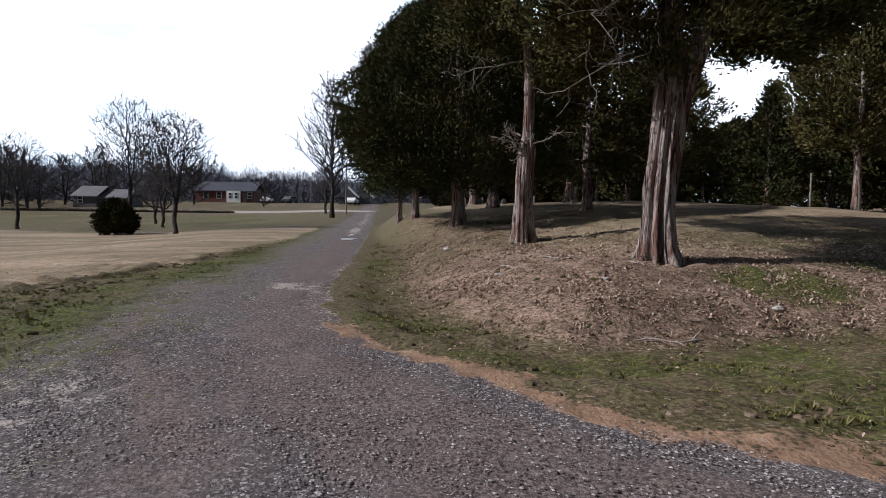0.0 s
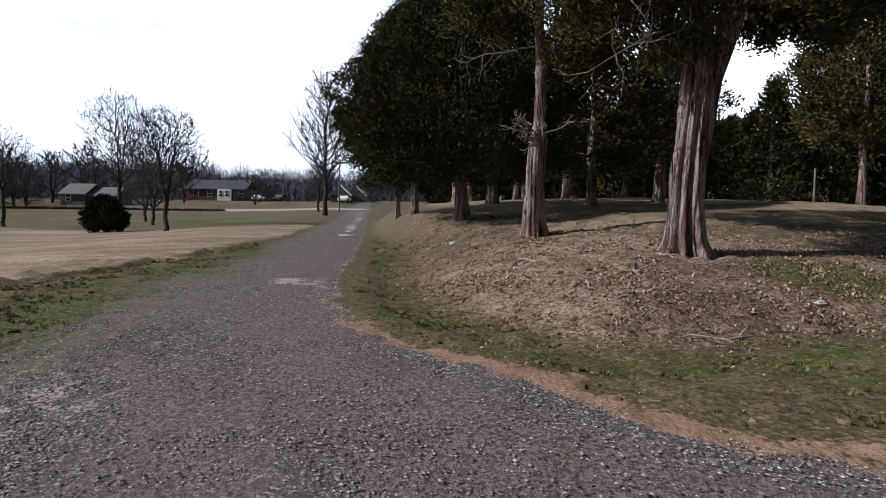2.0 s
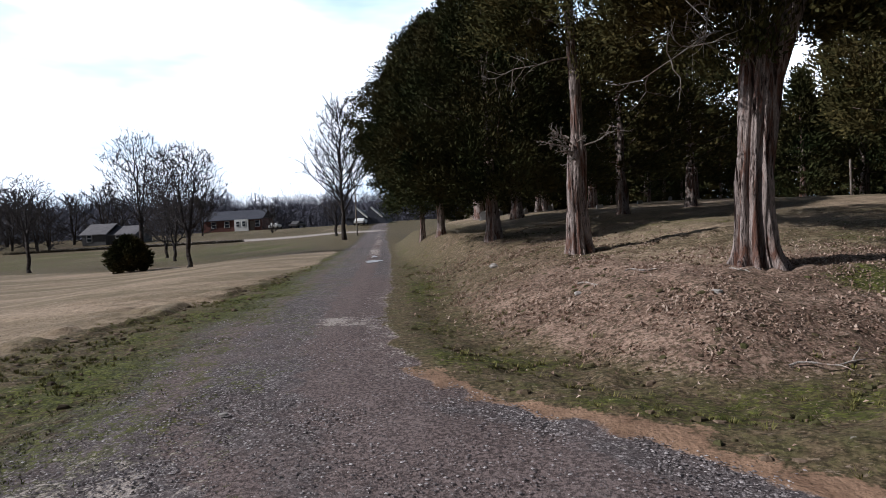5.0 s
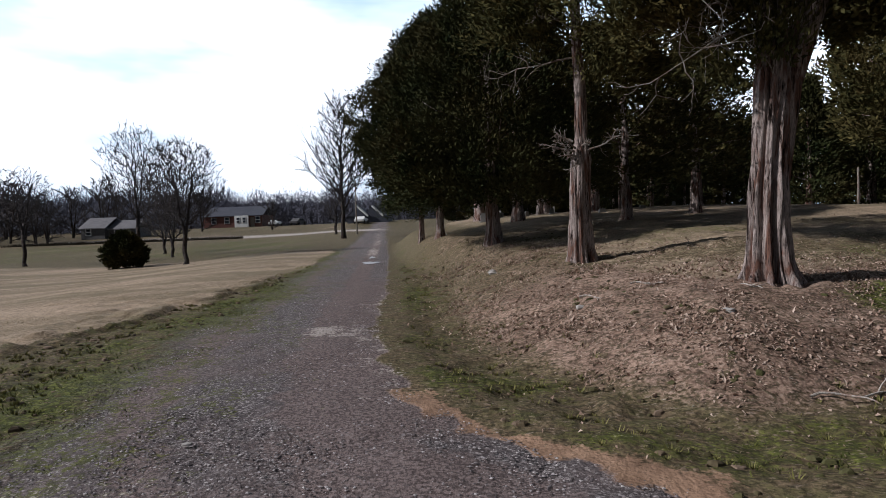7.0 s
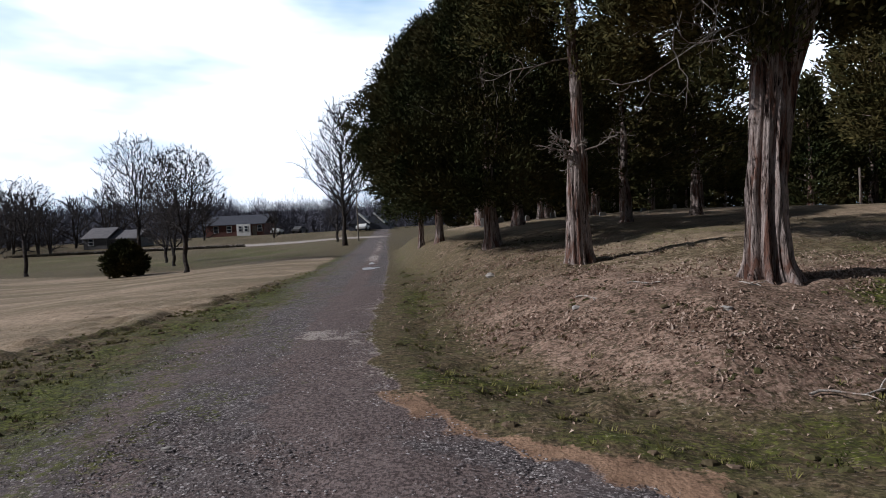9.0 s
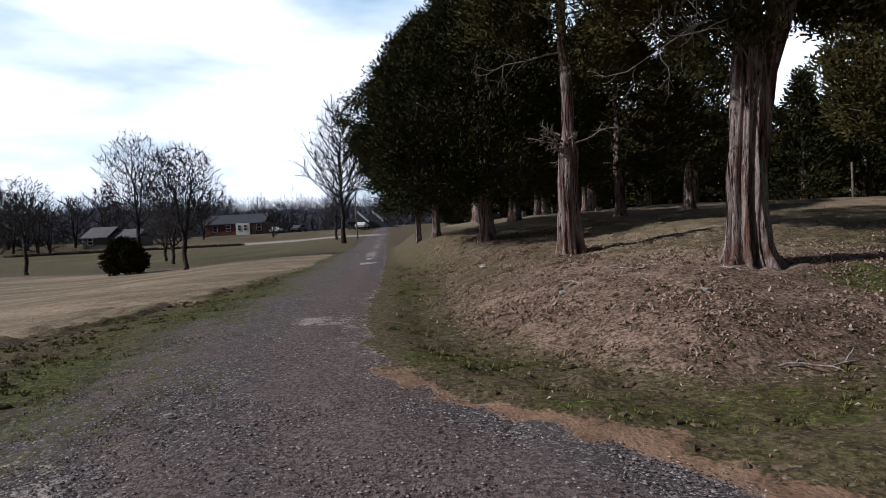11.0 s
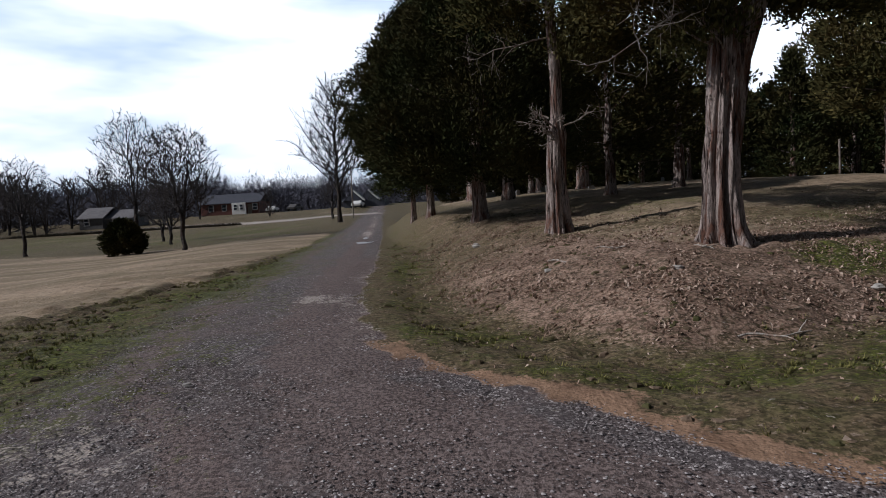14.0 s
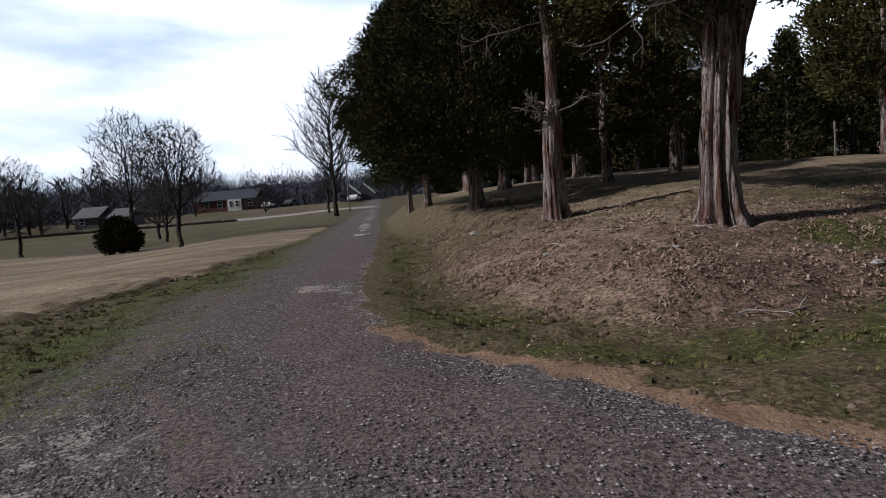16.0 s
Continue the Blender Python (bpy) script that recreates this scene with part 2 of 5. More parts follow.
GROUND = ground_material()
CEDAR = foliage_material("cedar_foliage", (0.014, 0.022, 0.010), (0.029, 0.039, 0.015), (0.045, 0.053, 0.020), (0.078, 0.056, 0.022), 0.38, 0.64)
BRONZE = foliage_material("bronzed_cedar_foliage", (0.027, 0.031, 0.012), (0.054, 0.053, 0.020), (0.086, 0.078, 0.028), (0.125, 0.080, 0.031), 0.42, 0.72)
BUSH = foliage_material("juniper_foliage", (0.012, 0.018, 0.009), (0.026, 0.035, 0.014), (0.048, 0.054, 0.021))
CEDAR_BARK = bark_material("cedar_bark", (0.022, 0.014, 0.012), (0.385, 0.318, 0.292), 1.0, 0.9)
GREY_BARK = bark_material("grey_bark", (0.022, 0.020, 0.019), (0.075, 0.066, 0.060), 0.8)
DEAD_WOOD = bark_material("dead_wood", (0.10, 0.088, 0.078), (0.30, 0.27, 0.24), 3.0, 0.4)
STICK = bark_material("bleached_stick", (0.28, 0.25, 0.22), (0.60, 0.55, 0.50), 3.0, 0.4)
TWIG = plain_material("twig_bark", (0.024, 0.021, 0.022), (0.058, 0.050, 0.051), 5.0, 0.95)
# distance haze is put into this twig colour as pale blue-grey
HAZED_WOODS = island_material("hazed_leafless_woods", (0.084, 0.086, 0.112), (0.104, 0.106, 0.138), (0.126, 0.128, 0.166))
GRAVEL = island_material("gravel_stone", (0.070, 0.058, 0.059), (0.155, 0.133, 0.134), (0.28, 0.245, 0.243), (0.54, 0.50, 0.495))
BLADE = island_material("green_grass", (0.038, 0.046, 0.012), (0.082, 0.092, 0.021), (0.142, 0.146, 0.040))
DRY_BLADE = island_material("dry_grass", (0.075, 0.058, 0.034), (0.16, 0.125, 0.078), (0.27, 0.215, 0.145))
TUFT = island_material("rank_grass", (0.066, 0.060, 0.020), (0.155, 0.145, 0.045), (0.255, 0.230, 0.085))
LEAF = island_material("fallen_leaf", (0.13, 0.080, 0.058), (0.29, 0.195, 0.146), (0.43, 0.310, 0.245), (0.53, 0.42, 0.345))
# near-black blade colours, standing for shadow beside the far lane
LANE_SHADE = island_material("dead_sedge", (0.022, 0.018, 0.012), (0.045, 0.036, 0.024), (0.070, 0.058, 0.036))
CLOD = island_material("turf_clod", (0.040, 0.030, 0.020), (0.100, 0.072, 0.044), (0.080, 0.080, 0.030), (0.155, 0.110, 0.074), (0.23, 0.165, 0.120))
FIELD_STONE = plain_material("field_stone", (0.24, 0.22, 0.20), (0.46, 0.43, 0.40), 14.0)
GRANITE = plain_material("grave_granite", (0.14, 0.14, 0.14), (0.30, 0.295, 0.29), 20.0, 0.6)
BRICK = plain_material("red_brick", (0.085, 0.036, 0.030), (0.15, 0.062, 0.05), 4.0)
SHINGLE = plain_material("grey_shingle", (0.050, 0.054, 0.070), (0.085, 0.090, 0.112), 3.0)
PALE_ROOF = plain_material("weathered_roof", (0.13, 0.125, 0.135), (0.19, 0.185, 0.195), 2.0)
SIDING = plain_material("grey_siding", (0.075, 0.072, 0.075), (0.12, 0.117, 0.12), 2.0)
WHITE = plain_material("white_paint", (0.70, 0.70, 0.70), (0.82, 0.82, 0.81), 3.0, 0.6)
GLASS = Mat("dark_window_glass", 0.08, spec=0.6).colour((0.03, 0.035, 0.045)).m
RUBBER = Mat("tyre_rubber", 0.8).colour((0.02, 0.02, 0.02)).m
WATER = Mat("puddle_water", 0.30, spec=0.8).colour((0.16, 0.145, 0.14)).m
TIMBER = plain_material("grey_timber", (0.13, 0.11, 0.09), (0.25, 0.22, 0.19), 8.0)


# ---- the lie of the land ----
EDGE = [(9.0, -1.5), (4.05, 2.0), (1.05, 3.88), (-0.12, 5.05), (-0.7, 5.8), (-1.25, 6.6), (-1.55, 7.8), (-1.9, 10.0), (-2.3, 14.0), (-3.0, 20.0), (-3.9, 28.0), (-5.2, 38.0), (-6.9, 52.0), (-8.8, 66.0), (-11.0, 85.0), (-13.0, 104.0), (-15.0, 130.0)]
TOE = [(14.0, 6.5), (8.0, 7.6), (4.5, 6.9), (2.9, 6.1), (1.4, 5.8), (0.5, 6.7), (-0.6, 8.3), (-1.2, 11.0), (-1.6, 16.0), (-2.4, 23.0), (-3.6, 32.0), (-5.0, 45.0), (-5.0, 60.0), (-3.0, 90.0)]


def ss(a, b, v):
    k = np.clip((v - a) / (b - a), 0, 1)
    return k * k * (3 - 2 * k)


def side(line, x, y):
    """Distance from a line of the plan, positive on its right as one walks along it."""
    best, sign = np.full(np.shape(x), 1e9), np.ones(np.shape(x))
    for (ax, ay), (bx, by) in zip(line, line[1:]):
        dx, dy = bx - ax, by - ay
        k = np.clip(((x - ax) * dx + (y - ay) * dy) / (dx * dx + dy * dy), 0, 1)
        px, py = x - ax - k * dx, y - ay - k * dy
        d = np.hypot(px, py)
        s = np.where(dx * py - dy * px < 0, 1.0, -1.0)
        take = d < best - 1e-9
        best, sign = np.where(take, d, best), np.where(take, s, sign)
    return best * sign


def height(x, y):
    """The lie of the land."""
    x, y = np.asarray(x, float), np.asarray(y, float)
    e, t = side(EDGE, x, y), side(TOE, x, y)
    base = 0.10 + 0.15 * ss(2, 7, y) + 0.006 * np.clip(y - 7, 0, 60)
    swale = -0.16 * ss(0.1, 1.0, e) * ss(-1.3, -0.1, -np.abs(t)) * ss(16, 6, y)
    foot = 0.05 - 0.65 * ss(17, 25, y)
    bank = (0.55 + 0.38 * ss(11, 22, y)) * ss(foot, foot + 2.75 - 0.9 * ss(14, 22, y), t) + 0.28 * ss(2, 6.5, t) + 0.036 * np.clip(t - 4.5, 0, 45)
    bank = bank + 0.38 * ss(20, 38, y) * ss(19, 10, x) * ss(1, 4, t) - 0.60 * ss(12, 20, x) * ss(12, 22, y)
    left = np.clip(-e - 4.5, 0, 60)
    field = -0.45 * ss(0, 9, left) - 0.035 * np.clip(left - 5, 0, 10)
    far = 1.15 * ss(48, 105, y) + 1.5 * ss(84, 132, y) + 0.025 * np.clip(y - 150, 0, 400)
    crown = 0.03 * ss(-3.2, -1.6, e) * ss(0.2, -0.6, e)
    return base + swale + bank + field * (1 - 0.5 * ss(55, 110, y)) + far * ss(30, -25, t) + crown


def spot(x, y, sink=0.0):
    return (x, y, float(height(x, y)) - sink)


def wave(x, y, scale, seed):
    """Smooth value noise over the plan, 0 to 1."""
    rng = np.random.default_rng(seed)
    table = rng.random((256, 256))
    u, v = np.asarray(x, float) / scale + 100.0, np.asarray(y, float) / scale + 100.0
    i, j = np.floor(u).astype(int), np.floor(v).astype(int)
    fu, fv = u - i, v - j
    fu, fv = fu * fu * (3 - 2 * fu), fv * fv * (3 - 2 * fv)
    a, b = table[i % 256, j % 256], table[(i + 1) % 256, j % 256]
    c, d = table[i % 256, (j + 1) % 256], table[(i + 1) % 256, (j + 1) % 256]
    return (a * (1 - fu) + b * fu) * (1 - fv) + (c * (1 - fu) + d * fu) * fv


def spread_axis(lo, hi, step, far, growth=1.09):
    mids = list(np.arange(lo, hi, step))
    out, v, s = [], hi, step
    while v < far:
        out.append(v)
        s = min(s * growth, 40.0)
        v += s
    back, v, s = [], lo, step
    while v > -far:
        s = min(s * growth, 40.0)
        v -= s
        back.append(v)
    return np.array(back[::-1] + mids + out)


def mesh_of(name, verts, faces, material, smooth=False):
    me = bpy.data.meshes.new(name)
    me.from_pydata([tuple(v) for v in verts], [], [tuple(f) for f in faces])
    me.materials.append(material)
    if smooth:
        me.polygons.foreach_set("use_smooth", [True] * len(me.polygons))
    me.update()
    return me


def verge_width(y):
    """Width of the grass strip between the drive and the straw field."""
    return 1.9 - 1.25 * ss(8.5, 16.5, y) - 0.3 * ss(16, 26, y)


def zones(x, y):
    """How much of each ground cover lies at a place."""
    e, t = side(EDGE, x, y), side(TOE, x, y)
    width = 2.55 + 1.7 * ss(6.5, 2.0, y)
    n1, n2 = wave(x, y, 0.9, 3), wave(x, y, 3.1, 4)
    e = e + ss(30, 10, y) * (0.24 * (wave(x, y, 0.7, 41) - 0.5) + 0.22 * (wave(x, y, 0.2, 42) - 0.5))
    gravel = ss(0.12, -0.12, e) * ss(-width - 1.5, -width + 1.3, e)
    band = ss(-0.30, 0.0, e) * ss(0.20 + 0.45 * n1 * n1 + 0.85 * ss(5.8, 4.4, y) * (0.25 + n1), 0.04, e)
    verge = verge_width(y)
    clay = band * (0.20 + 0.80 * ss(7.4, 5.8, y)) * (0.80 + 0.5 * (n1 - 0.5)) * ss(22, 9, y)
    clay = np.maximum(clay, 0.60 * ss(1.2, 0.4, np.hypot((x - 2.6) * 0.6 + (y - 3.1) * 0.3, y - 3.1)))
    left = -e - width
    green = 0.80 * ss(-1.3, 0.2, left) * ss(verge + 0.5, 0.4 * verge, left) * (0.45 + 0.75 * n1)
    green = np.maximum(green, 0.34 * ss(-0.5, 0.3, left) * ss(verge + 0.4, verge - 0.2, left) * (0.3 + n1))
    green = np.maximum(green, (0.62 * ss(0.10, 0.45, e) * ss(1.0, -0.2, t) * (0.20 + 0.95 * n1)) * ss(60, 20, y))
    green = np.maximum(green, 0.50 * ss(2.5, 4.5, t) * ss(11, 6, t) * n1 * ss(26, 18, y))
    green = np.maximum(green, 0.85 * ss(1.15, 0.3, np.hypot((x - 4.9) * 0.7, y - 8.6)))
    green = np.maximum(green, 0.70 * ss(0.9, 0.2, np.hypot((x - 6.6) * 0.6, y - 9.8)))
    green = np.maximum(green, 0.62 * ss(35, 41, y + 0.25 * x) * ss(88, 72, y) * ss(1, 4, left) * (0.35 + 0.9 * wave(x, y, 7.0, 44)))
    straw = 0.85 * ss(verge - 0.45, verge + 0.5, left + 0.9 * (n2 - 0.5) + 0.5 * (n1 - 0.5)) * ss(38, 33, y + 0.25 * x) + 0.45 * ss(44, 60, y) * ss(1, 4, left) * (0.3 + n2)
    straw = np.maximum(straw, 0.90 * ss(1.8, 3.8, t) * (0.45 + 0.75 * n2))
    litter = ss(-0.3, 0.9, t) * ss(4.6, 2.2, t) * (0.62 + 0.5 * n1) * (0.45 + 0.55 * ss(13, 9.5, y)) * ss(40, 22, y)
    pale = 0.56 * ss(0.75, 0.1, np.hypot((x + 2.45) * 0.9 + (y - 9.5) * 0.45, (y - 9.5) * 0.9))
    pale = np.maximum(pale, 0.30 * ss(-0.6, -0.2, e) * ss(0.25, 0.0, e) * ss(5.6, 7, y) * ss(26, 12, y) * (0.3 + n1))
    pale = np.maximum(pale, 0.80 * ss(-1.35, -0.8, left) * ss(0.1, -0.4, left) * ss(5.4, 4.2, y) * (0.15 + n1))
    # shine of the far right-hand wheel track, painted as pale ground
    pale = np.maximum(pale, 0.60 * ss(0.5, 0.15, np.abs(e + 0.75)) * ss(24, 30, y) * ss(105, 85, y) * (0.25 + n2))
    lane = 88 + 0.06 * (x + 20)
    pale = np.maximum(pale, 0.9 * ss(3.0, 1.5, np.abs(y - lane)) * ss(-9, -14, x))
    track = np.maximum(ss(0.45, 0.1, np.abs(e + 0.75)), 0.7 * ss(0.4, 0.1, np.abs(e + 2.1))) * ss(1.5, 4, y)
    track = np.maximum(track, ss(-1.15, -0.55, e) * ss(0.2, -0.05, e) * ss(4.9, 6.0, y) * ss(22, 12, y))
    track = np.maximum(track, 0.75 * ss(-1.9, -1.2, e + 0.5 * (n2 - 0.5)) * ss(-0.1, -0.5, e) * ss(7, 5, y))
    fringe = 0.66 * ss(-1.9, -0.1, left) * ss(1.2, 0.2, left) * (0.55 + 0.6 * n1) * ss(60, 20, y)
    fringe = np.maximum(fringe, 0.34 * ss(-2.4, -1.0, left) * ss(0.3, -0.2, left) * (0.3 + n1) * ss(4.5, 6.5, y) * ss(40, 20, y))
    return dict(track=track, fringe=fringe, gravel=gravel, clay=np.clip(clay, 0, 1), green=green, straw=straw, litter=litter, pale=pale)


def land():
    """One sheet of land to the horizon; the drive is its own piece of it."""
    gx, gy = spread_axis(-7.0, 7.5, 0.075, 900.0), spread_axis(1.0, 15.0, 0.075, 900.0)
    X, Y = np.meshgrid(gx, gy)
    near = ss(40, 12, np.hypot(X, Y - 6))
    Z = height(X, Y) + near * (0.030 * (wave(X, Y, 0.55, 5) - 0.5) + 0.018 * (wave(X, Y, 0.2, 6) - 0.5))
    rough = ss(0.2, 0.8, side(EDGE, X, Y))
    verge = np.maximum(rough, ss(-0.2, 0.8, -side(EDGE, X, Y) - 2.55 - 1.7 * ss(6.5, 2.0, Y)))
    Z = Z + near * rough * 0.05 * np.maximum(0, wave(X, Y, 0.26, 27) - 0.45)
    Z = Z + near * verge * (0.05 * (wave(X, Y, 0.17, 7) - 0.5) + 0.03 * (wave(X, Y, 0.4, 17) - 0.5))
    e = side(EDGE, X, Y)
    width = 2.55 + 1.7 * ss(6.5, 2.0, Y)
    Z = Z + 0.075 * ss(0, 0.12, -e - width - verge_width(Y) - 0.5 * (wave(X, Y, 1.6, 31) - 0.5)) * ss(0.42, 0.58, wave(X, Y, 0.5, 32)) * ss(0, 1.2, verge_width(Y) + 1.6 + e + width) * ss(24, 14, Y)
    on = (e < 0.05) & (e > -width - 0.1) & (Y < 120) & (X < 9)
    ny, nx = X.shape
    cell = on[:-1, :-1]
    idx = np.arange(nx * ny).reshape(ny, nx)
    quads = np.stack([idx[:-1, :-1], idx[:-1, 1:], idx[1:, 1:], idx[1:, :-1]], -1)
    cover = zones(X, Y)
    for name, keep, label, cat in (("ground", ~cell, "dormant brown and green turf with leaf litter on a low bank", "ground"), ("road", cell, "grey gravel drive with worn clay edges", "road")):
        f = quads[keep]
        used, inv = np.unique(f, return_inverse=True)
        me = mesh_of(name, np.stack([X.ravel()[used], Y.ravel()[used], Z.ravel()[used]], -1), inv.reshape(-1, 4), GROUND, True)
        for key, v in cover.items():
            a = me.attributes.new(key, "FLOAT", "POINT")
            a.data.foreach_set("value", v.ravel()[used].astype(np.float32))
        tagged(new(name, me), label, cat, kind="structure")


land()


# ---- shapes ----
class Tubes:
    """Collects bent, tapering stems into one mesh."""

    def __init__(self):
        self.v, self.f = [], []

    def add(self, pts, radii, sides=5, fluted=None):
        pts = [Vector(p) for p in pts]
        base, n = len(self.v), len(pts)
        up = Vector((0.3, 0.2, 1)) if abs((pts[-1] - pts[0]).normalized().z) < 0.8 else Vector((1, 0.2, 0))
        for k, p in enumerate(pts):
            d = (pts[min(k + 1, n - 1)] - pts[max(k - 1, 0)]).normalized()
            a = d.cross(up).normalized()
            b = d.cross(a)
            for s in range(sides):
                w = 2 * math.pi * s / sides
                r = radii[k] * (fluted(w, k / (n - 1)) if fluted else 1.0)
                self.v.append(p + a * (math.cos(w) * r) + b * (math.sin(w) * r))
        for k in range(n - 1):
            for s in range(sides):
                q, r = base + k * sides, (s + 1) % sides
                self.f.append((q + s, q + r, q + sides + r, q + sides + s))
        self.f.append(tuple(base + (n - 1) * sides + s for s in range(sides)))

    def mesh(self, name, material, smooth=True):
        return mesh_of(name, self.v, self.f, material, smooth)


def limb(rng, start, way, length, bend=0.25, lift=0.0, steps=4):
    """The points of one crooked limb."""
    pts, p, d = [Vector(start)], Vector(start), Vector(way).normalized()
    for _ in range(steps):
        d = (d + Vector((rng.gauss(0, bend), rng.gauss(0, bend), rng.gauss(0, bend) + lift))).normalized()
        p = p + d * (length / steps)
        pts.append(p.copy())
    return pts


def part(name, mesh, parent, label=""):
    ob = new(name, mesh)
    ob.parent = parent
    return tagged(ob, label)


def thing(name, at, label, category, group="", turn=0.0):
    ob = new(name)
    ob.matrix_basis = pose(*at, 0, 0, turn)
    return tagged(ob, label, category, group)


def box(bm, x0, x1, y0, y1, z0, z1):
    m = Matrix.LocRotScale(((x0 + x1) / 2, (y0 + y1) / 2, (z0 + z1) / 2), None, (x1 - x0, y1 - y0, z1 - z0))
    return bmesh.ops.create_cube(bm, size=1.0, matrix=m)["verts"]


def from_bm(name, bm, material, bevel=0.0):
    if bevel:
        bmesh.ops.bevel(bm, geom=bm.edges[:], offset=bevel, segments=2, affect="EDGES", profile=0.6)
    me = bpy.data.meshes.new(name)
    bm.to_mesh(me)
    bm.free()
    me.materials.append(material)
    return me


def box_part(name, size, material, parent, label="", bevel=0.0):
    bm = bmesh.new()
    box(bm, *size)
    return part(name, from_bm(name, bm, material, bevel), parent, label)


# ---- cedars ----
def cedar_trunk(seed, height_, r, lean=(0, 0), flute=0.16, rings=44, sides=40, lobes=7, neck=None, foot=1.0):
    """A fluted trunk of fused stems with shaggy ridges; neck narrows it above a broken fork."""
    rng = random.Random(seed)
    ph = [rng.uniform(0, 6.28) for _ in range(6)]
    t = Tubes()
    pts, radii = [], []
    for k in range(rings + 1):
        f = (k / rings) ** 1.5
        z = -0.14 + f * (height_ + 0.14)
        pts.append((lean[0] * z + 0.035 * math.sin(z * 1.7 + ph[0]), lean[1] * z + 0.03 * math.sin(z * 1.1 + ph[1]), z))
        flare = 1 + foot * (0.26 * math.exp(-max(z, 0) / 0.20) + 0.16 * math.exp(-max(z, 0) / 0.9))
        rad = r * flare * (1 - 0.78 * f) * (1 + 0.035 * math.sin(z * 4.3 + ph[4]) + 0.025 * math.sin(z * 9.1 + ph[5]))
        if neck:
            g = min(1, max(0, (z - neck[0]) / 0.35))
            rad *= 1 - (1 - neck[1]) * g * g * (3 - 2 * g)
        radii.append(rad)

    grooves, w = [], rng.uniform(0, 0.4)
    while w < 6.2:
        grooves.append((w, flute * rng.uniform(0.25, 0.75), rng.uniform(0.06, 0.15), rng.uniform(0, 6.28), rng.uniform(0.6, 9.0)))
        w += rng.uniform(0.4, 1.6) * 6.28 / (lobes + 4)
    ridge = [[rng.uniform(-1, 1) for _ in range(48)] for _ in range(8)]

    def shag(w, z):
        u, v = w / (2 * math.pi) * 48, max(0, z) / 0.55
        i, j = int(u) % 48, int(v) % 7
        fu, fv = u - int(u), v - int(v)
        a = ridge[j][i] * (1 - fu) + ridge[j][(i + 1) % 48] * fu
        b = ridge[j + 1][i] * (1 - fu) + ridge[j + 1][(i + 1) % 48] * fu
        return a * (1 - fv) + b * fv

    def fluted(w, f):
        z = f ** 1.5 * height_
        cut = 0.0
        for at, deep, wide, turn, tall in grooves:
            d = (w - at - 0.16 * math.sin(z * 1.1 + turn) - 0.05 * z + math.pi) % (2 * math.pi) - math.pi
            cut = max(cut, deep * math.exp(-(d / wide) ** 2) * min(1, max(0.15, (tall - z) * 1.5)))
        a = abs(math.sin(w * lobes / 2 + ph[2] + 0.3 * math.sin(z * 1.1) + 0.5 * math.sin(w + ph[0]))) ** 0.8
        b = math.sin(w * 3 + ph[3] + 0.3 * z) * 0.4
        near = 1 + 2.0 * math.exp(-max(z, 0) / 0.25)
        return 1 + 0.35 * flute * near * (a - 0.60) + flute * 0.4 * b + 0.11 * min(1, flute * 2.2) * shag(w, z) - cut

    t.add(pts, radii, sides, fluted)
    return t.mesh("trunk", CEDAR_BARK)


def sprays(rng, centres, sizes, per, length, width, outward, material, name="crown"):
    """Many small pointed leaf sprays gathered in clumps."""
    n = len(centres) * per
    c = np.repeat(np.asarray(centres), per, 0)
    s = np.repeat(np.asarray(sizes), per)[:, None]
    o = np.repeat(np.asarray(outward), per, 0)
    off = rng.normal(size=(n, 3))
    off /= np.linalg.norm(off, axis=1)[:, None]
    off *= rng.random((n, 1)) ** 0.5
    p = c + off * s * np.array([1, 1, 0.8])
    d = 0.55 * off + 0.75 * o + rng.normal(size=(n, 3)) * 0.42 + np.array([0, 0, 0.22])
    d /= np.linalg.norm(d, axis=1)[:, None]
    q = np.cross(d, rng.normal(size=(n, 3)))
    q /= np.linalg.norm(q, axis=1)[:, None]
    L = length * (0.6 + 0.9 * rng.random((n, 1)))
    W = width * (0.6 + 0.8 * rng.random((n, 1)))
    v = np.stack([p - d * L * 0.4, p + q * W * 0.5, p + d * L * 0.6, p - q * W * 0.5], 1).reshape(-1, 3)
    f = np.arange(4 * n).reshape(-1, 4)
    return mesh_of(name, v.tolist(), f.tolist(), material)


def dome(rng, n, z0, z1, r, wide=0.32, shell=0.55, cone=False):
    """Clump places in a crown whose girth is greatest at the share wide of its height."""
    f = rng.random(n) ** (1.25 if wide < 0.1 else 0.85)
    up = np.clip((f - wide) / (1 - wide), 0, 1)
    prof = np.where(f < wide, 0.55 + 0.45 * np.sin(f / wide * math.pi / 2), (1 - up) ** 0.9 if cone else (1 - up ** 1.7) ** 0.75)
    a = rng.random(n) * 2 * math.pi
    bulge = 1 + 0.13 * np.sin(3 * a + 9 * f) + 0.09 * np.sin(7 * a - 5 * f)
    k = np.where(rng.random(n) < shell, 0.86 + 0.16 * rng.random(n), rng.random(n) ** 0.6)
    rad = r * prof * k * bulge
    c = np.stack([rad * np.cos(a), rad * np.sin(a), z0 + f * (z1 - z0)], -1)
    o = np.stack([np.cos(a), np.sin(a), 0.25 + 0.6 * f], -1)
    return c, o / np.linalg.norm(o, axis=1)[:, None]


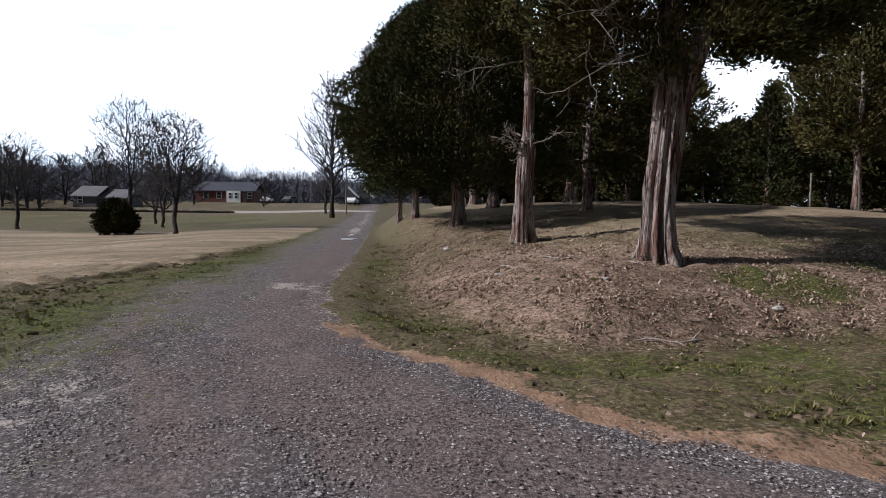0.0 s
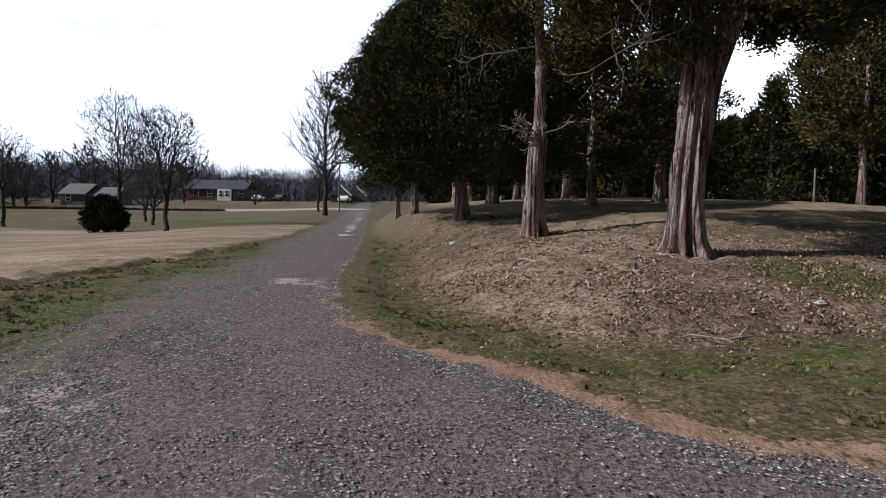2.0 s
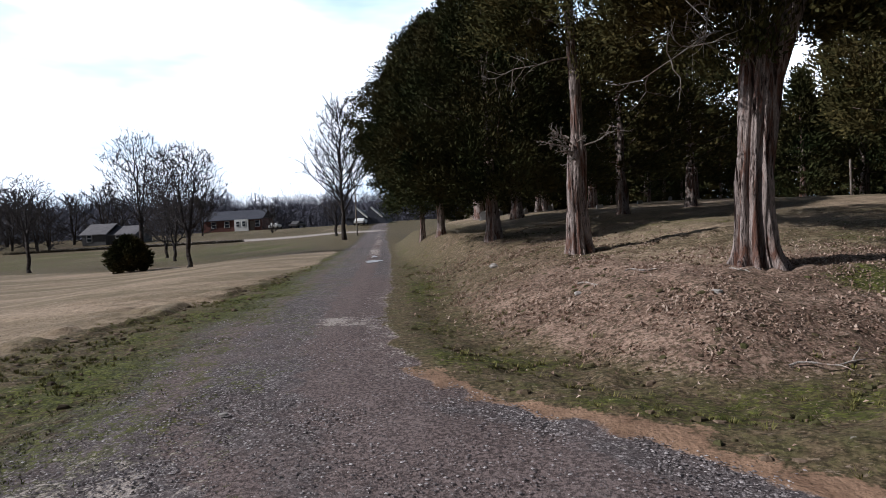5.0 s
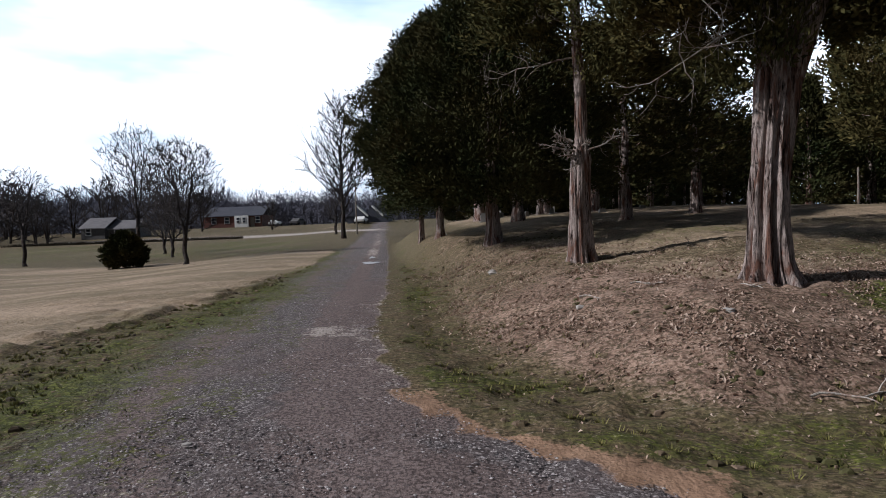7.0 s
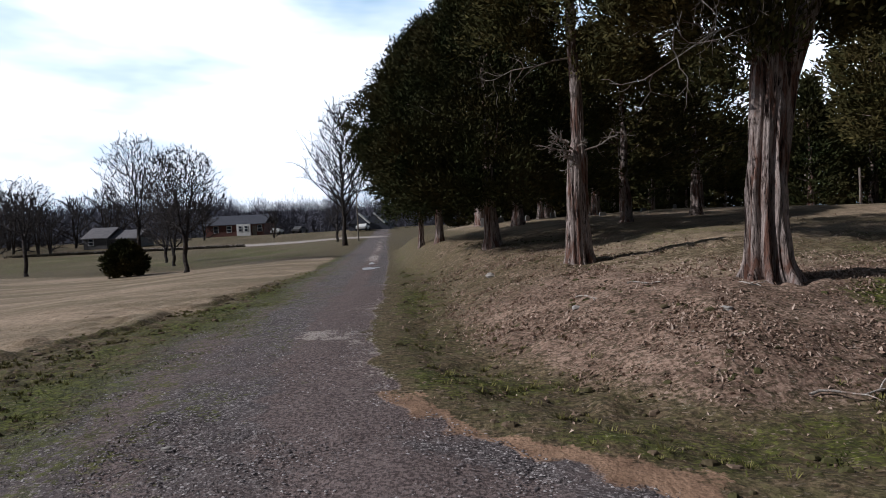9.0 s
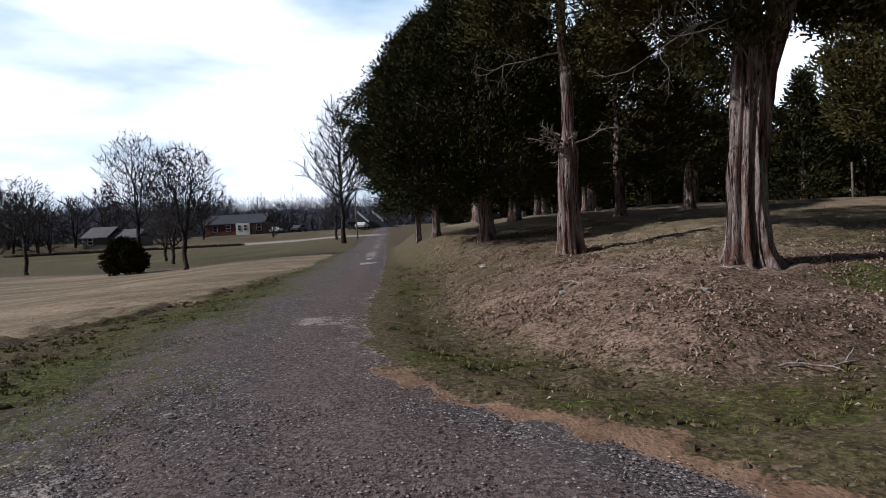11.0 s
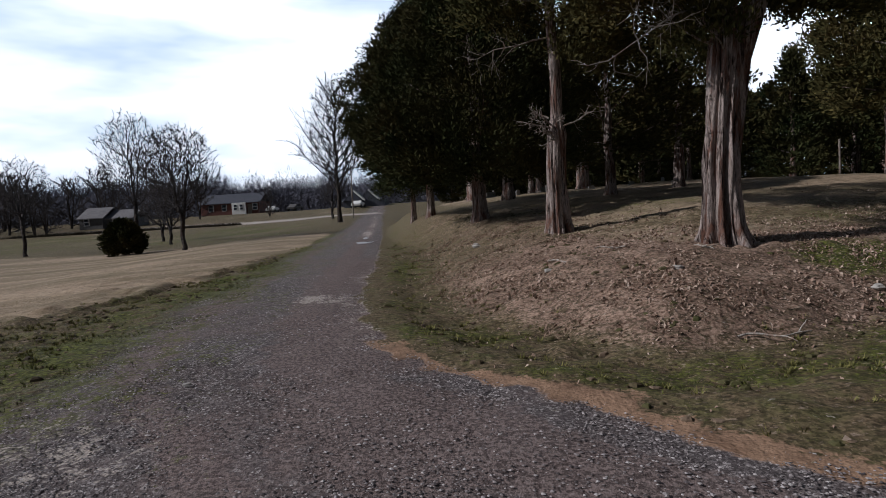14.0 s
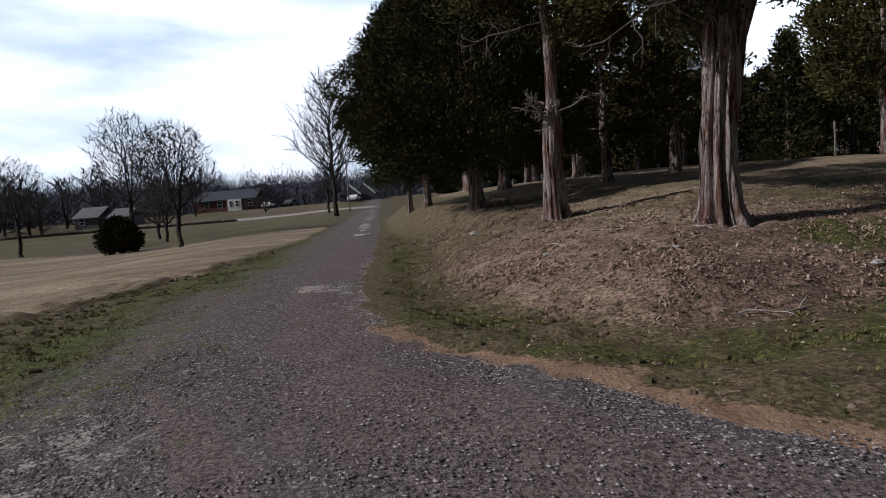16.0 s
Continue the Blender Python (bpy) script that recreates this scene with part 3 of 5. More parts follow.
def cedar_crown(seed, z0, z1, r, clumps=650, per=40, length=0.24, width=0.09, size=0.42, wide=0.32, cut=None, material=None, cone=False, extra=()):
    rng = np.random.default_rng(seed)
    c, o = dome(rng, clumps, z0, z1, r, wide, cone=cone)
    if cut is not None:
        keep = cut(c)
        c, o = c[keep], o[keep]
    for x, y, z, r_, n in extra:
        more = rng.normal(size=(n, 3)) * r_ * np.array([1, 1, 0.6]) + (x, y, z)
        out = more * (1, 1, 0.2)
        c, o = np.concatenate([c, more]), np.concatenate([o, out / np.linalg.norm(out, axis=1)[:, None]])
    return sprays(rng, c, size * (0.6 + 0.7 * rng.random(len(c))), per, length, width, o, material or CEDAR)


def snag(seed, start, way, length, base_r=0.019):
    """One bare dead limb with its twigs."""
    rng = random.Random(seed)
    t = Tubes()
    pts = limb(rng, start, way, length, 0.22, 0.02, 6)
    r0 = base_r * (0.5 + 0.35 * length)
    t.add(pts, [r0 * (1 - 0.8 * k / 6) for k in range(7)], 5)
    for k in range(2, 7):
        for _ in range(2):
            d = (pts[k] - pts[k - 1]).normalized() + Vector((rng.gauss(0, 0.7), rng.gauss(0, 0.7), rng.gauss(0, 0.6)))
            sub = limb(rng, pts[k], d, length * rng.uniform(0.2, 0.45), 0.3, 0, 4)
            t.add(sub, [r0 * 0.45 * (1 - 0.7 * j / 4) for j in range(5)], 4)
            for j in (2, 3):
                d2 = (sub[j] - sub[j - 1]).normalized() + Vector((rng.gauss(0, 0.8), rng.gauss(0, 0.8), rng.gauss(0, 0.8)))
                t.add(limb(rng, sub[j], d2, length * 0.16, 0.3, 0, 3), [r0 * 0.25, r0 * 0.2, r0 * 0.15, r0 * 0.1], 3)
    return t.mesh("dead_limb", DEAD_WOOD)


def boughs(seed, z0, z1, r, count=16, lean=(0, 0)):
    """The live limbs that carry a crown, one mesh each."""
    rng = random.Random(seed)
    for k in range(count):
        f = (k + rng.random()) / count
        z, a = z0 + f * (z1 - z0) * 0.9, k * 2.4 + rng.uniform(-0.4, 0.4)
        length = r * (1 - 0.75 * f) * rng.uniform(0.75, 0.95)
        pts = limb(rng, (lean[0] * z, lean[1] * z, z), (math.cos(a), math.sin(a), 0.35), length, 0.12, 0.05, 5)
        t = Tubes()
        t.add(pts, [0.038 * (1 - 0.75 * j / 5) * (1.2 - 0.7 * f) for j in range(6)], 5)
        yield t.mesh("bough", CEDAR_BARK)


def cedar(x, y, seed, trunk, crown, label, lean=(0, 0), dead=(), limbs=16, bough_from=0.0, group="cedars on the bank", sides=40, flute=0.16, cut=None, lobes=7, neck=None, foot=1.0, **more):
    tree = thing("cedar_tree", spot(x, y), label, "tree", group)
    top, r = trunk
    z0, z1, wide_r = crown
    part("trunk", cedar_trunk(seed, top, r, lean, flute, sides=sides * 3 - 24, lobes=lobes, neck=neck, foot=foot), tree, "fluted shaggy cedar trunk")
    for me in boughs(seed + 5, z0 + bough_from, z1, wide_r, limbs, lean):
        part("bough", me, tree)
    crown_ob = part("crown", cedar_crown(seed + 9, z0, z1, wide_r, cut=cut, **more), tree, "dense dark green scale foliage")
    tagged(crown_ob, kind="stuff")
    for k, row in enumerate(dead):
        part("dead_limb", snag(seed + 20 + k, *row), tree, "bare grey dead limb with twigs")
    return tree


# extra clumps at negative x are added, mostly out of view, to shade the trunk
near_cedar = cedar(3.30, 9.35, 11, (10.0, 0.222), (3.0, 11.5, 3.3), "large cedar with broad fluted shaggy trunk on the bank top", lean=(0.025, 0.0), flute=0.50, lobes=9, foot=1.6, bough_from=2.4, extra=((-1.2, -0.15, 3.75, 0.40, 70), (-0.9, 0.2, 4.1, 0.5, 70), (-1.9, 0.5, 5.4, 0.6, 100), (-0.2, -0.2, 3.05, 0.22, 14), (0.9, 0.1, 4.2, 0.5, 50), (1.5, 0.2, 3.9, 0.40, 50), (2.1, -0.1, 4.2, 0.5, 90), (1.3, -0.4, 4.4, 0.4, 60), (0.9, 0.0, 3.75, 0.26, 35), (1.45, 0.0, 3.5, 0.26, 45), (1.95, -0.1, 3.45, 0.28, 45)), clumps=1250, per=115, length=0.09, width=0.036, size=0.40, material=BRONZE, cut=lambda c: (c[:, 2] > 3.1 - 0.50 * c[:, 0]) & ~((c[:, 0] > 0.5) & (c[:, 2] < 5.4) & (np.sin(c[:, 1] * 9 + c[:, 2] * 7) > 0.55)),
    dead=[((-0.1, -0.1, 2.7), (-1, -0.2, 0.6), 1.4), ((-0.1, 0, 2.9), (-0.8, -0.6, 0.9), 1.6), ((-0.1, -0.2, 3.1), (-0.9, -0.1, 1.0), 1.7), ((0, 0, 3.5), (-0.9, 0.3, 0.4), 1.5),
          ((0, -0.2, 2.6), (-0.3, -0.8, 0.5), 0.6), ((0.1, 0, 2.8), (0.7, -0.4, 0.6), 0.9), ((0.1, -0.1, 3.3), (-1.2, -0.5, 0.1), 1.9), ((0, 0.1, 3.8), (-1, -0.7, -0.3), 1.8)])
fork = Tubes()
fork.add([(0.12, 0.06, 0.4), (0.20, 0.05, 1.4), (0.30, 0.02, 2.5), (0.45, -0.03, 3.1), (0.75, -0.06, 4.0), (1.05, -0.05, 5.2), (1.3, 0, 7.0)], [0.09, 0.115, 0.14, 0.155, 0.14, 0.11, 0.06], 18, lambda w, f: 1 + 0.13 * math.sin(w * 5 + f) + 0.07 * math.sin(w * 9 - 3 * f))
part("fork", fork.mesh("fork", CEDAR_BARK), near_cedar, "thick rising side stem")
# the extra clump at negative x is added to shade the upper trunk
mid_cedar = cedar(1.66, 13.15, 12, (9.5, 0.215), (3.3, 12.0, 2.2), "tall cedar with pale sunlit trunk and broken dead stubs", lean=(0.005, 0.0), neck=(2.0, 0.66), bough_from=2.6, clumps=700, per=110, length=0.11, width=0.036, size=0.40, flute=0.42, material=BRONZE, extra=((-1.0, 0.3, 4.9, 0.5, 60), (0.9, -0.2, 3.7, 0.4, 40)), cut=lambda c: (c[:, 2] > 4.1 - 0.52 * c[:, 0]) & ~((c[:, 0] > 0.1) & (c[:, 0] < 0.8) & (c[:, 2] > 3.9) & (c[:, 2] < 6.2)),
    dead=[((-0.12, -0.1, 1.95), (-1, -0.4, 0.6), 0.5, 0.036), ((-0.1, -0.15, 2.0), (-0.7, -0.7, 0.3), 0.42, 0.038), ((-0.12, -0.1, 2.1), (-1, -0.2, 0.2), 0.55, 0.036), ((-0.1, -0.15, 2.15), (-0.5, -0.9, 0.5), 0.45, 0.036), ((-0.12, 0, 2.3), (-1, 0.3, 0.7), 0.5, 0.034), ((-0.05, -0.18, 1.85), (-0.3, -1, 0.4), 0.4, 0.038), ((0.02, -0.18, 2.2), (0.4, -0.9, 0.2), 0.4, 0.034), ((0.1, -0.1, 2.1), (1, -0.3, 0.3), 0.8, 0.03),
          ((-0.1, 0, 3.9), (-1, -0.3, -0.45), 1.7), ((-0.05, -0.1, 4.4), (-1, -0.4, 0.1), 1.0), ((0, 0, 4.9), (-0.7, -0.3, 0.6), 0.9), ((0.05, 0, 4.6), (1, -0.3, 0.3), 0.8)])
# all extra clumps here are added to keep sun off the trunk
third_cedar = cedar(0.22, 18.4, 13, (7.4, 0.20), (1.3, 8.0, 3.05), "broad domed cedar with dark shaded trunk", clumps=900, per=115, length=0.115, width=0.042, size=0.46, wide=0.06, extra=((-1.7, 0.4, 2.3, 0.6, 90), (-0.9, 0.2, 2.0, 0.35, 30), (-1.4, -0.3, 2.0, 0.30, 60), (-2.2, -0.45, 2.6, 0.40, 60), (-0.8, -0.2, 1.85, 0.22, 30)))
fourth_cedar = cedar(-1.47, 24.0, 14, (7.0, 0.15), (1.3, 8.1, 2.85), "dense domed cedar at the edge of the drive", clumps=950, per=115, length=0.115, width=0.042, size=0.48, wide=0.4)
fifth_cedar = cedar(-2.35, 27.1, 15, (6.0, 0.115), (1.2, 7.6, 2.45), "dense domed cedar at the edge of the drive", clumps=620, per=115, length=0.115, width=0.042, size=0.48, wide=0.4, lean=(-0.02, 0))

wood_a = cedar(2.0, 29.5, 21, (8.6, 0.27), (2.6, 10.0, 3.6), "tall shaded cedar in the grove", clumps=380, per=30, length=0.26, width=0.10, size=0.6, material=BRONZE, group="cedars in the grove", sides=20)
wood_b = cedar(6.6, 34.0, 22, (8.6, 0.25), (2.3, 9.8, 3.5), "tall shaded cedar in the grove", clumps=380, per=30, length=0.26, width=0.10, size=0.6, material=BRONZE, group="cedars in the grove", sides=20)
wood_c = cedar(16.85, 25.3, 23, (9.0, 0.16), (2.6, 10.0, 2.7), "slim cedar with pale sunlit trunk", clumps=520, per=38, length=0.22, width=0.085, size=0.5, material=BRONZE, group="cedars in the grove", sides=20)
low_a = cedar(15.1, 29.0, 24, (5.2, 0.13), (0.25, 5.9, 1.65), "young conical cedar branching to the ground", clumps=380, per=26, length=0.20, width=0.075, size=0.4, wide=0.08, cone=True, limbs=8, group="young cedars at the back", sides=16)
low_b = cedar(27.0, 37.0, 25, (7.5, 0.16), (0.25, 8.6, 2.9), "young broad cedar branching to the ground", clumps=400, per=19, length=0.32, width=0.14, size=0.55, wide=0.2, limbs=8, group="young cedars at the back", sides=16)
rng = random.Random(7)
for k in range(34):
    f = k / 33
    x, y = -1.0 + 62 * f, 66.0 - 26 * f * f + rng.uniform(-2.5, 2.5) - 14 * f
    s = rng.uniform(0.75, 1.0)
    copy_thing((low_a, low_b)[k % 3 > 0], pose(*spot(x, y, 0.03), 0, 0, rng.uniform(0, 360)) @ Matrix.Diagonal((s * 1.15, s * 1.15, s, 1)))
for k in range(26):
    f = k / 25
    x, y = 2.0 + 66 * f, 72.0 - 30 * f * f + rng.uniform(-1.5, 1.5) - 12 * f
    s = rng.uniform(0.95, 1.2)
    copy_thing(low_b, pose(*spot(x, y, 0.03), 0, 0, rng.uniform(0, 360)) @ Matrix.Scale(s, 4))
for x, y, s in ((12.5, 43.0, 0.8), (20.5, 33.0, 0.75), (24.0, 30.5, 1.0), (31.0, 27.0, 1.0), (36.0, 22.0, 1.1), (34.0, 14.0, 1.0)):
    copy_thing(low_b, pose(*spot(x, y, 0.03), 0, 0, x * 47) @ Matrix.Scale(s, 4))
rng = random.Random(5)
GROVE = [(8.0, 23.8), (4.9, 21.8), (10.6, 30.5), (4.2, 38.0), (0.5, 36.0), (9.8, 41.0), (13.8, 38.0), (22.5, 28.0), (13.5, 47.0), (6.0, 48.0), (24.5, 36.5),
    (19.5, 17.0), (25.0, 23.0), (30.0, 31.0), (36.0, 39.0), (1.5, 46.0), (10.5, 55.0), (18.0, 56.0), (39.0, 50.0), (17.5, 10.0), (24.0, 11.0), (31.0, 20.0), (21.2, 34.0), (24.8, 31.5), (20.6, 25.6)]
for k, (x, y) in enumerate(GROVE):
    src = (wood_a, wood_b, wood_c)[k % 3]
    s = rng.uniform(0.85, 1.2) * (0.68 if 3 < x < 14.5 and y < 48 else 1.0)
    tall = 0.6 if y < 24 and x < 9 else s * rng.uniform(0.9, 1.15)
    copy_thing(src, pose(*spot(x, y, 0.03), 0, 0, rng.uniform(0, 360)) @ Matrix.Diagonal((s, s, tall, 1)))


# ---- leafless trees ----
def bare_tree(x, y, seed, tall, spread, r, label, first=0.25, rise=0.75, count=26, twigs=5, forks=1, group="leafless trees in the field", lean=(0, 0), fine=0.016, oval=True):
    rng = random.Random(seed)
    tree = thing("leafless_tree", spot(x, y, 0.05), label, "tree", group)
    stem, limbs = Tubes(), Tubes()
    leaders = []
    mid, half = tall * (0.5 + 0.5 * first), tall * 0.52 * (1 - first)

    def inside(p, give=1.0):
        return not oval or (p.x / spread) ** 2 + (p.y / spread) ** 2 + ((p.z - mid) / half) ** 2 < give

    for k in range(forks):
        a = k * 6.28 / forks + rng.uniform(0, 1)
        off = 0.0 if forks == 1 else 0.10
        pts = [Vector((lean[0] * tall * f + off * tall * math.cos(a) * max(0, f - first) * 1.6, lean[1] * tall * f + off * tall * math.sin(a) * max(0, f - first) * 1.6, tall * f * (1 - 0.06 * k))) for f in [j / 10 for j in range(11)]]
        pts = [p + Vector((rng.gauss(0, 0.008 * tall * (j > 0)), rng.gauss(0, 0.008 * tall * (j > 0)), 0)) for j, p in enumerate(pts)]
        stem.add(pts, [r * (1.35 if j == 0 else 1.0) * (1 - 0.9 * j / 10) for j in range(11)], 8)
        leaders.append(pts)
    for k in range(count):
        f = first + (0.97 - first) * (k + rng.random()) / count
        pts = leaders[k % forks]
        j = min(9, int(f * 10))
        start = pts[j].lerp(pts[j + 1], f * 10 - j)
        g = (f - first) / (1 - first)
        length = spread * ((0.45 + 0.55 * math.sin(math.pi * min(1, 0.25 + 0.70 * g))) if oval else (1 - 0.72 * g)) * rng.uniform(0.8, 1.15)
        a = k * 2.4 + rng.uniform(-0.5, 0.5)
        if oval:
            way = Vector((math.cos(a), math.sin(a), rise * (0.5 + 1.6 * g))).normalized()
            length = 0.4
            while length < spread * 1.6 and inside(start + way * length):
                length += 0.1
            length *= rng.uniform(0.82, 1.0)
        main = limb(rng, start, (math.cos(a), math.sin(a), rise * (0.5 + 1.6 * g) if oval else rise), length, 0.12 if oval else 0.07, 0.04, 6)
        r0 = r * 0.42 * (1 - 0.65 * g)
        limbs.add(main, [max(fine, r0 * (1 - 0.85 * i / 6)) for i in range(7)], 5)
        for i in range(1, 7):
            for _ in range(2):
                d = (main[i] - main[i - 1]).normalized() + Vector((rng.gauss(0, 0.55), rng.gauss(0, 0.55), rng.gauss(0.2, 0.4)))
                sub = limb(rng, main[i], d, length * rng.uniform(0.22, 0.48), 0.16, 0.05, 4)
                if not inside(sub[-1], 1.25):
                    continue
                limbs.add(sub, [max(fine, r0 * 0.4 * (1 - 0.7 * q / 4)) for q in range(5)], 3)
                for q in range(twigs):
                    w = 1 + q % 4
                    d2 = (sub[w] - sub[w - 1]).normalized() + Vector((rng.gauss(0, 0.6), rng.gauss(0, 0.6), rng.gauss(0.15, 0.5)))
                    limbs.add(limb(rng, sub[w], d2, length * rng.uniform(0.08, 0.2), 0.2, 0.04, 2), [fine, fine * 0.8, fine * 0.5], 3)
    part("trunk", stem.mesh("trunk", GREY_BARK), tree)
    tagged(part("branch", limbs.mesh("branch", TWIG), tree, "fine leafless grey branches"), kind="stuff")
    return tree


def twiggy_tree(x, y, seed, tall, spread, r, label, first, nodes, stems=2, group="leafless trees in the field"):
    """A tree whose limbs reach out to points strewn through a rounded crown."""
    rng = np.random.default_rng(seed)
    tree = thing("leafless_tree", spot(x, y, 0.05), label, "tree", group)
    mid, half = tall * (0.5 + 0.5 * first), tall * 0.5 * (1 - first)
    o = rng.normal(size=(nodes, 3))
    o *= (rng.random((nodes, 1)) ** 0.36) / np.linalg.norm(o, axis=1)[:, None]
    lump = 1 + 0.16 * np.sin(5 * np.arctan2(o[:, 1], o[:, 0]) + 4 * o[:, 2])
    goal = np.stack([o[:, 0] * spread * lump, o[:, 1] * spread * lump, mid + o[:, 2] * half], -1)
    pts, up, way = [], [], []
    fork = tall * first * 0.75
    for k in range(9):
        pts.append((0.02 * tall * math.sin(k * 0.9 + seed) * (k > 0) * 0.5, 0.01 * tall * math.cos(k * 1.1 + seed) * (k > 0), fork * k / 8))
        up.append(k - 1)
        way.append(fork * k / 8)
    for j in range(stems):
        a, last = 2 * math.pi * j / stems + rng.random(), 8
        for k in range(1, 10):
            f = k / 9
            out = spread * (0.10 + 0.22 * (stems > 1)) * f
            pts.append((pts[8][0] + out * math.cos(a) + rng.normal() * 0.04, pts[8][1] + out * math.sin(a) + rng.normal() * 0.04, fork + f * (tall * 0.86 - fork)))
            up.append(last)
            way.append(way[last] + (tall * 0.86 - fork) / 9)
            last = len(pts) - 1
    P, W = np.zeros((len(pts) + nodes * 2, 3)), np.zeros(len(pts) + nodes * 2)
    n = len(pts)
    P[:n], W[:n] = pts, way
    for g in goal[np.argsort(np.linalg.norm(goal - (0, 0, fork), axis=1))]:
        d = np.linalg.norm(P[5:n] - g, axis=1)
        cost = d + 0.45 * W[5:n] + 1.2 * np.maximum(0, P[5:n, 2] - g[2] + 0.15 * d)
        k = 5 + int(np.argmin(cost))
        gap = float(d[k - 5])
        bend = P[k] + (g - P[k]) * 0.5 + rng.normal(size=3) * 0.10 * gap + (0, 0, -0.06 * gap)
        for q in (bend, g):
            P[n], W[n] = q, W[k] + gap / 2
            up.append(k)
            k, n = n, n + 1
    load = np.zeros(n)
    for k in range(n - 1, 0, -1):
        load[k] += 1
        load[up[k]] += load[k]
    rad = np.maximum(0.0165, r * (load / load[1]) ** 0.44)
    stem, limbs = Tubes(), Tubes()
    for k in range(1, n):
        a, b = P[up[k]], P[k]
        thick = min(rad[up[k]], rad[k] * 1.5)
        into = stem if k < 9 else limbs
        into.add([a, b], [max(thick, rad[k]) * (1.4 if k == 1 else 1.0), rad[k]], 8 if k < 9 else (5 if rad[k] > 0.03 else 3))
    for k in range(27, n):
        if load[k] < 3:
            for _ in range(2):
                d = (P[k] - P[up[k]]) / (np.linalg.norm(P[k] - P[up[k]]) + 1e-6) + rng.normal(size=3) * 0.7 + (0, 0, 0.25)
                limbs.add([P[k], P[k] + d * 0.13 * rng.uniform(0.6, 1.7)], [0.015, 0.010], 3)
    part("trunk", stem.mesh("trunk", GREY_BARK), tree)
    tagged(part("branch", limbs.mesh("branch", TWIG), tree, "fine leafless grey branches"), kind="stuff")
    return tree


bare_tree(-12.6, 62.5, 31, 13.6, 5.5, 0.22, "tall leafless tree with upswept limbs by the drive", 0.20, 0.85, 52, 5, fine=0.019, oval=False)
twiggy_tree(-16.9, 36.3, 32, 7.5, 2.25, 0.13, "leafless tree with a dense twiggy crown in the field", 0.32, 1500, 2)
twiggy_tree(-22.8, 42.0, 33, 9.7, 2.30, 0.13, "slender leafless tree with an airy rounded crown", 0.36, 1150, 3)
twiggy_tree(-25.3, 52.0, 34, 7.0, 2.5, 0.13, "leafless tree with a dense twiggy crown in the field", 0.22, 800, 2)
twiggy_tree(-29.5, 59.0, 37, 6.0, 2.2, 0.14, "small leafless tree with a dark trunk in the field", 0.25, 600, 2)
twiggy_tree(-16.2, 76.0, 38, 6.0, 2.0, 0.16, "small leafless tree beyond the drive", 0.30, 500, 1)
twiggy_tree(-33.8, 46.0, 35, 7.6, 2.3, 0.14, "small leafless tree in the field", 0.42, 700, 3)
brush = bare_tree(-66.0, 101.0, 36, 8.5, 4.0, 0.16, "brushy leafless tree near the houses", 0.03, 0.6, 20, 3, 3, "brushy trees near the houses", fine=0.034)
for x, y, s in ((-73.0, 99.0, 1.1), (-80.0, 104.0, 1.2), (-61.0, 106.0, 0.9), (-88.0, 100.0, 1.0), (-47.0, 108.0, 0.8), (-96.0, 106.0, 1.15), (-70.0, 92.0, 0.9), (-77.0, 94.0, 1.0), (-84.0, 95.0, 0.95), (-66.0, 110.0, 1.2), (-104.0, 101.0, 1.1), (-60.0, 86.0, 0.75), (-63.5, 88.5, 0.85), (-67.0, 85.0, 0.8), (-71.0, 88.0, 0.9), (-33.0, 104.0, 0.6)):
    copy_thing(brush, pose(*spot(x, y, 0.05), 0, 0, x * 31) @ Matrix.Scale(s, 4))


def juniper(x, y, seed, tall, r):
    bush = thing("juniper_bush", spot(x, y, 0.03), "rounded dark green juniper bush on the grass", "bush")
    t = Tubes()
    t.add([(0, 0, -0.05), (0.02, 0, 0.5), (0, 0.02, tall * 0.8)], [0.1, 0.08, 0.03], 8)
    part("trunk", t.mesh("trunk", CEDAR_BARK), bush)
    part("crown", cedar_crown(seed, 0.05, tall, r, 320, 36, 0.22, 0.09, 0.3, 0.35, material=BUSH), bush)


juniper(-21.4, 37.8, 41, 2.15, 1.22)


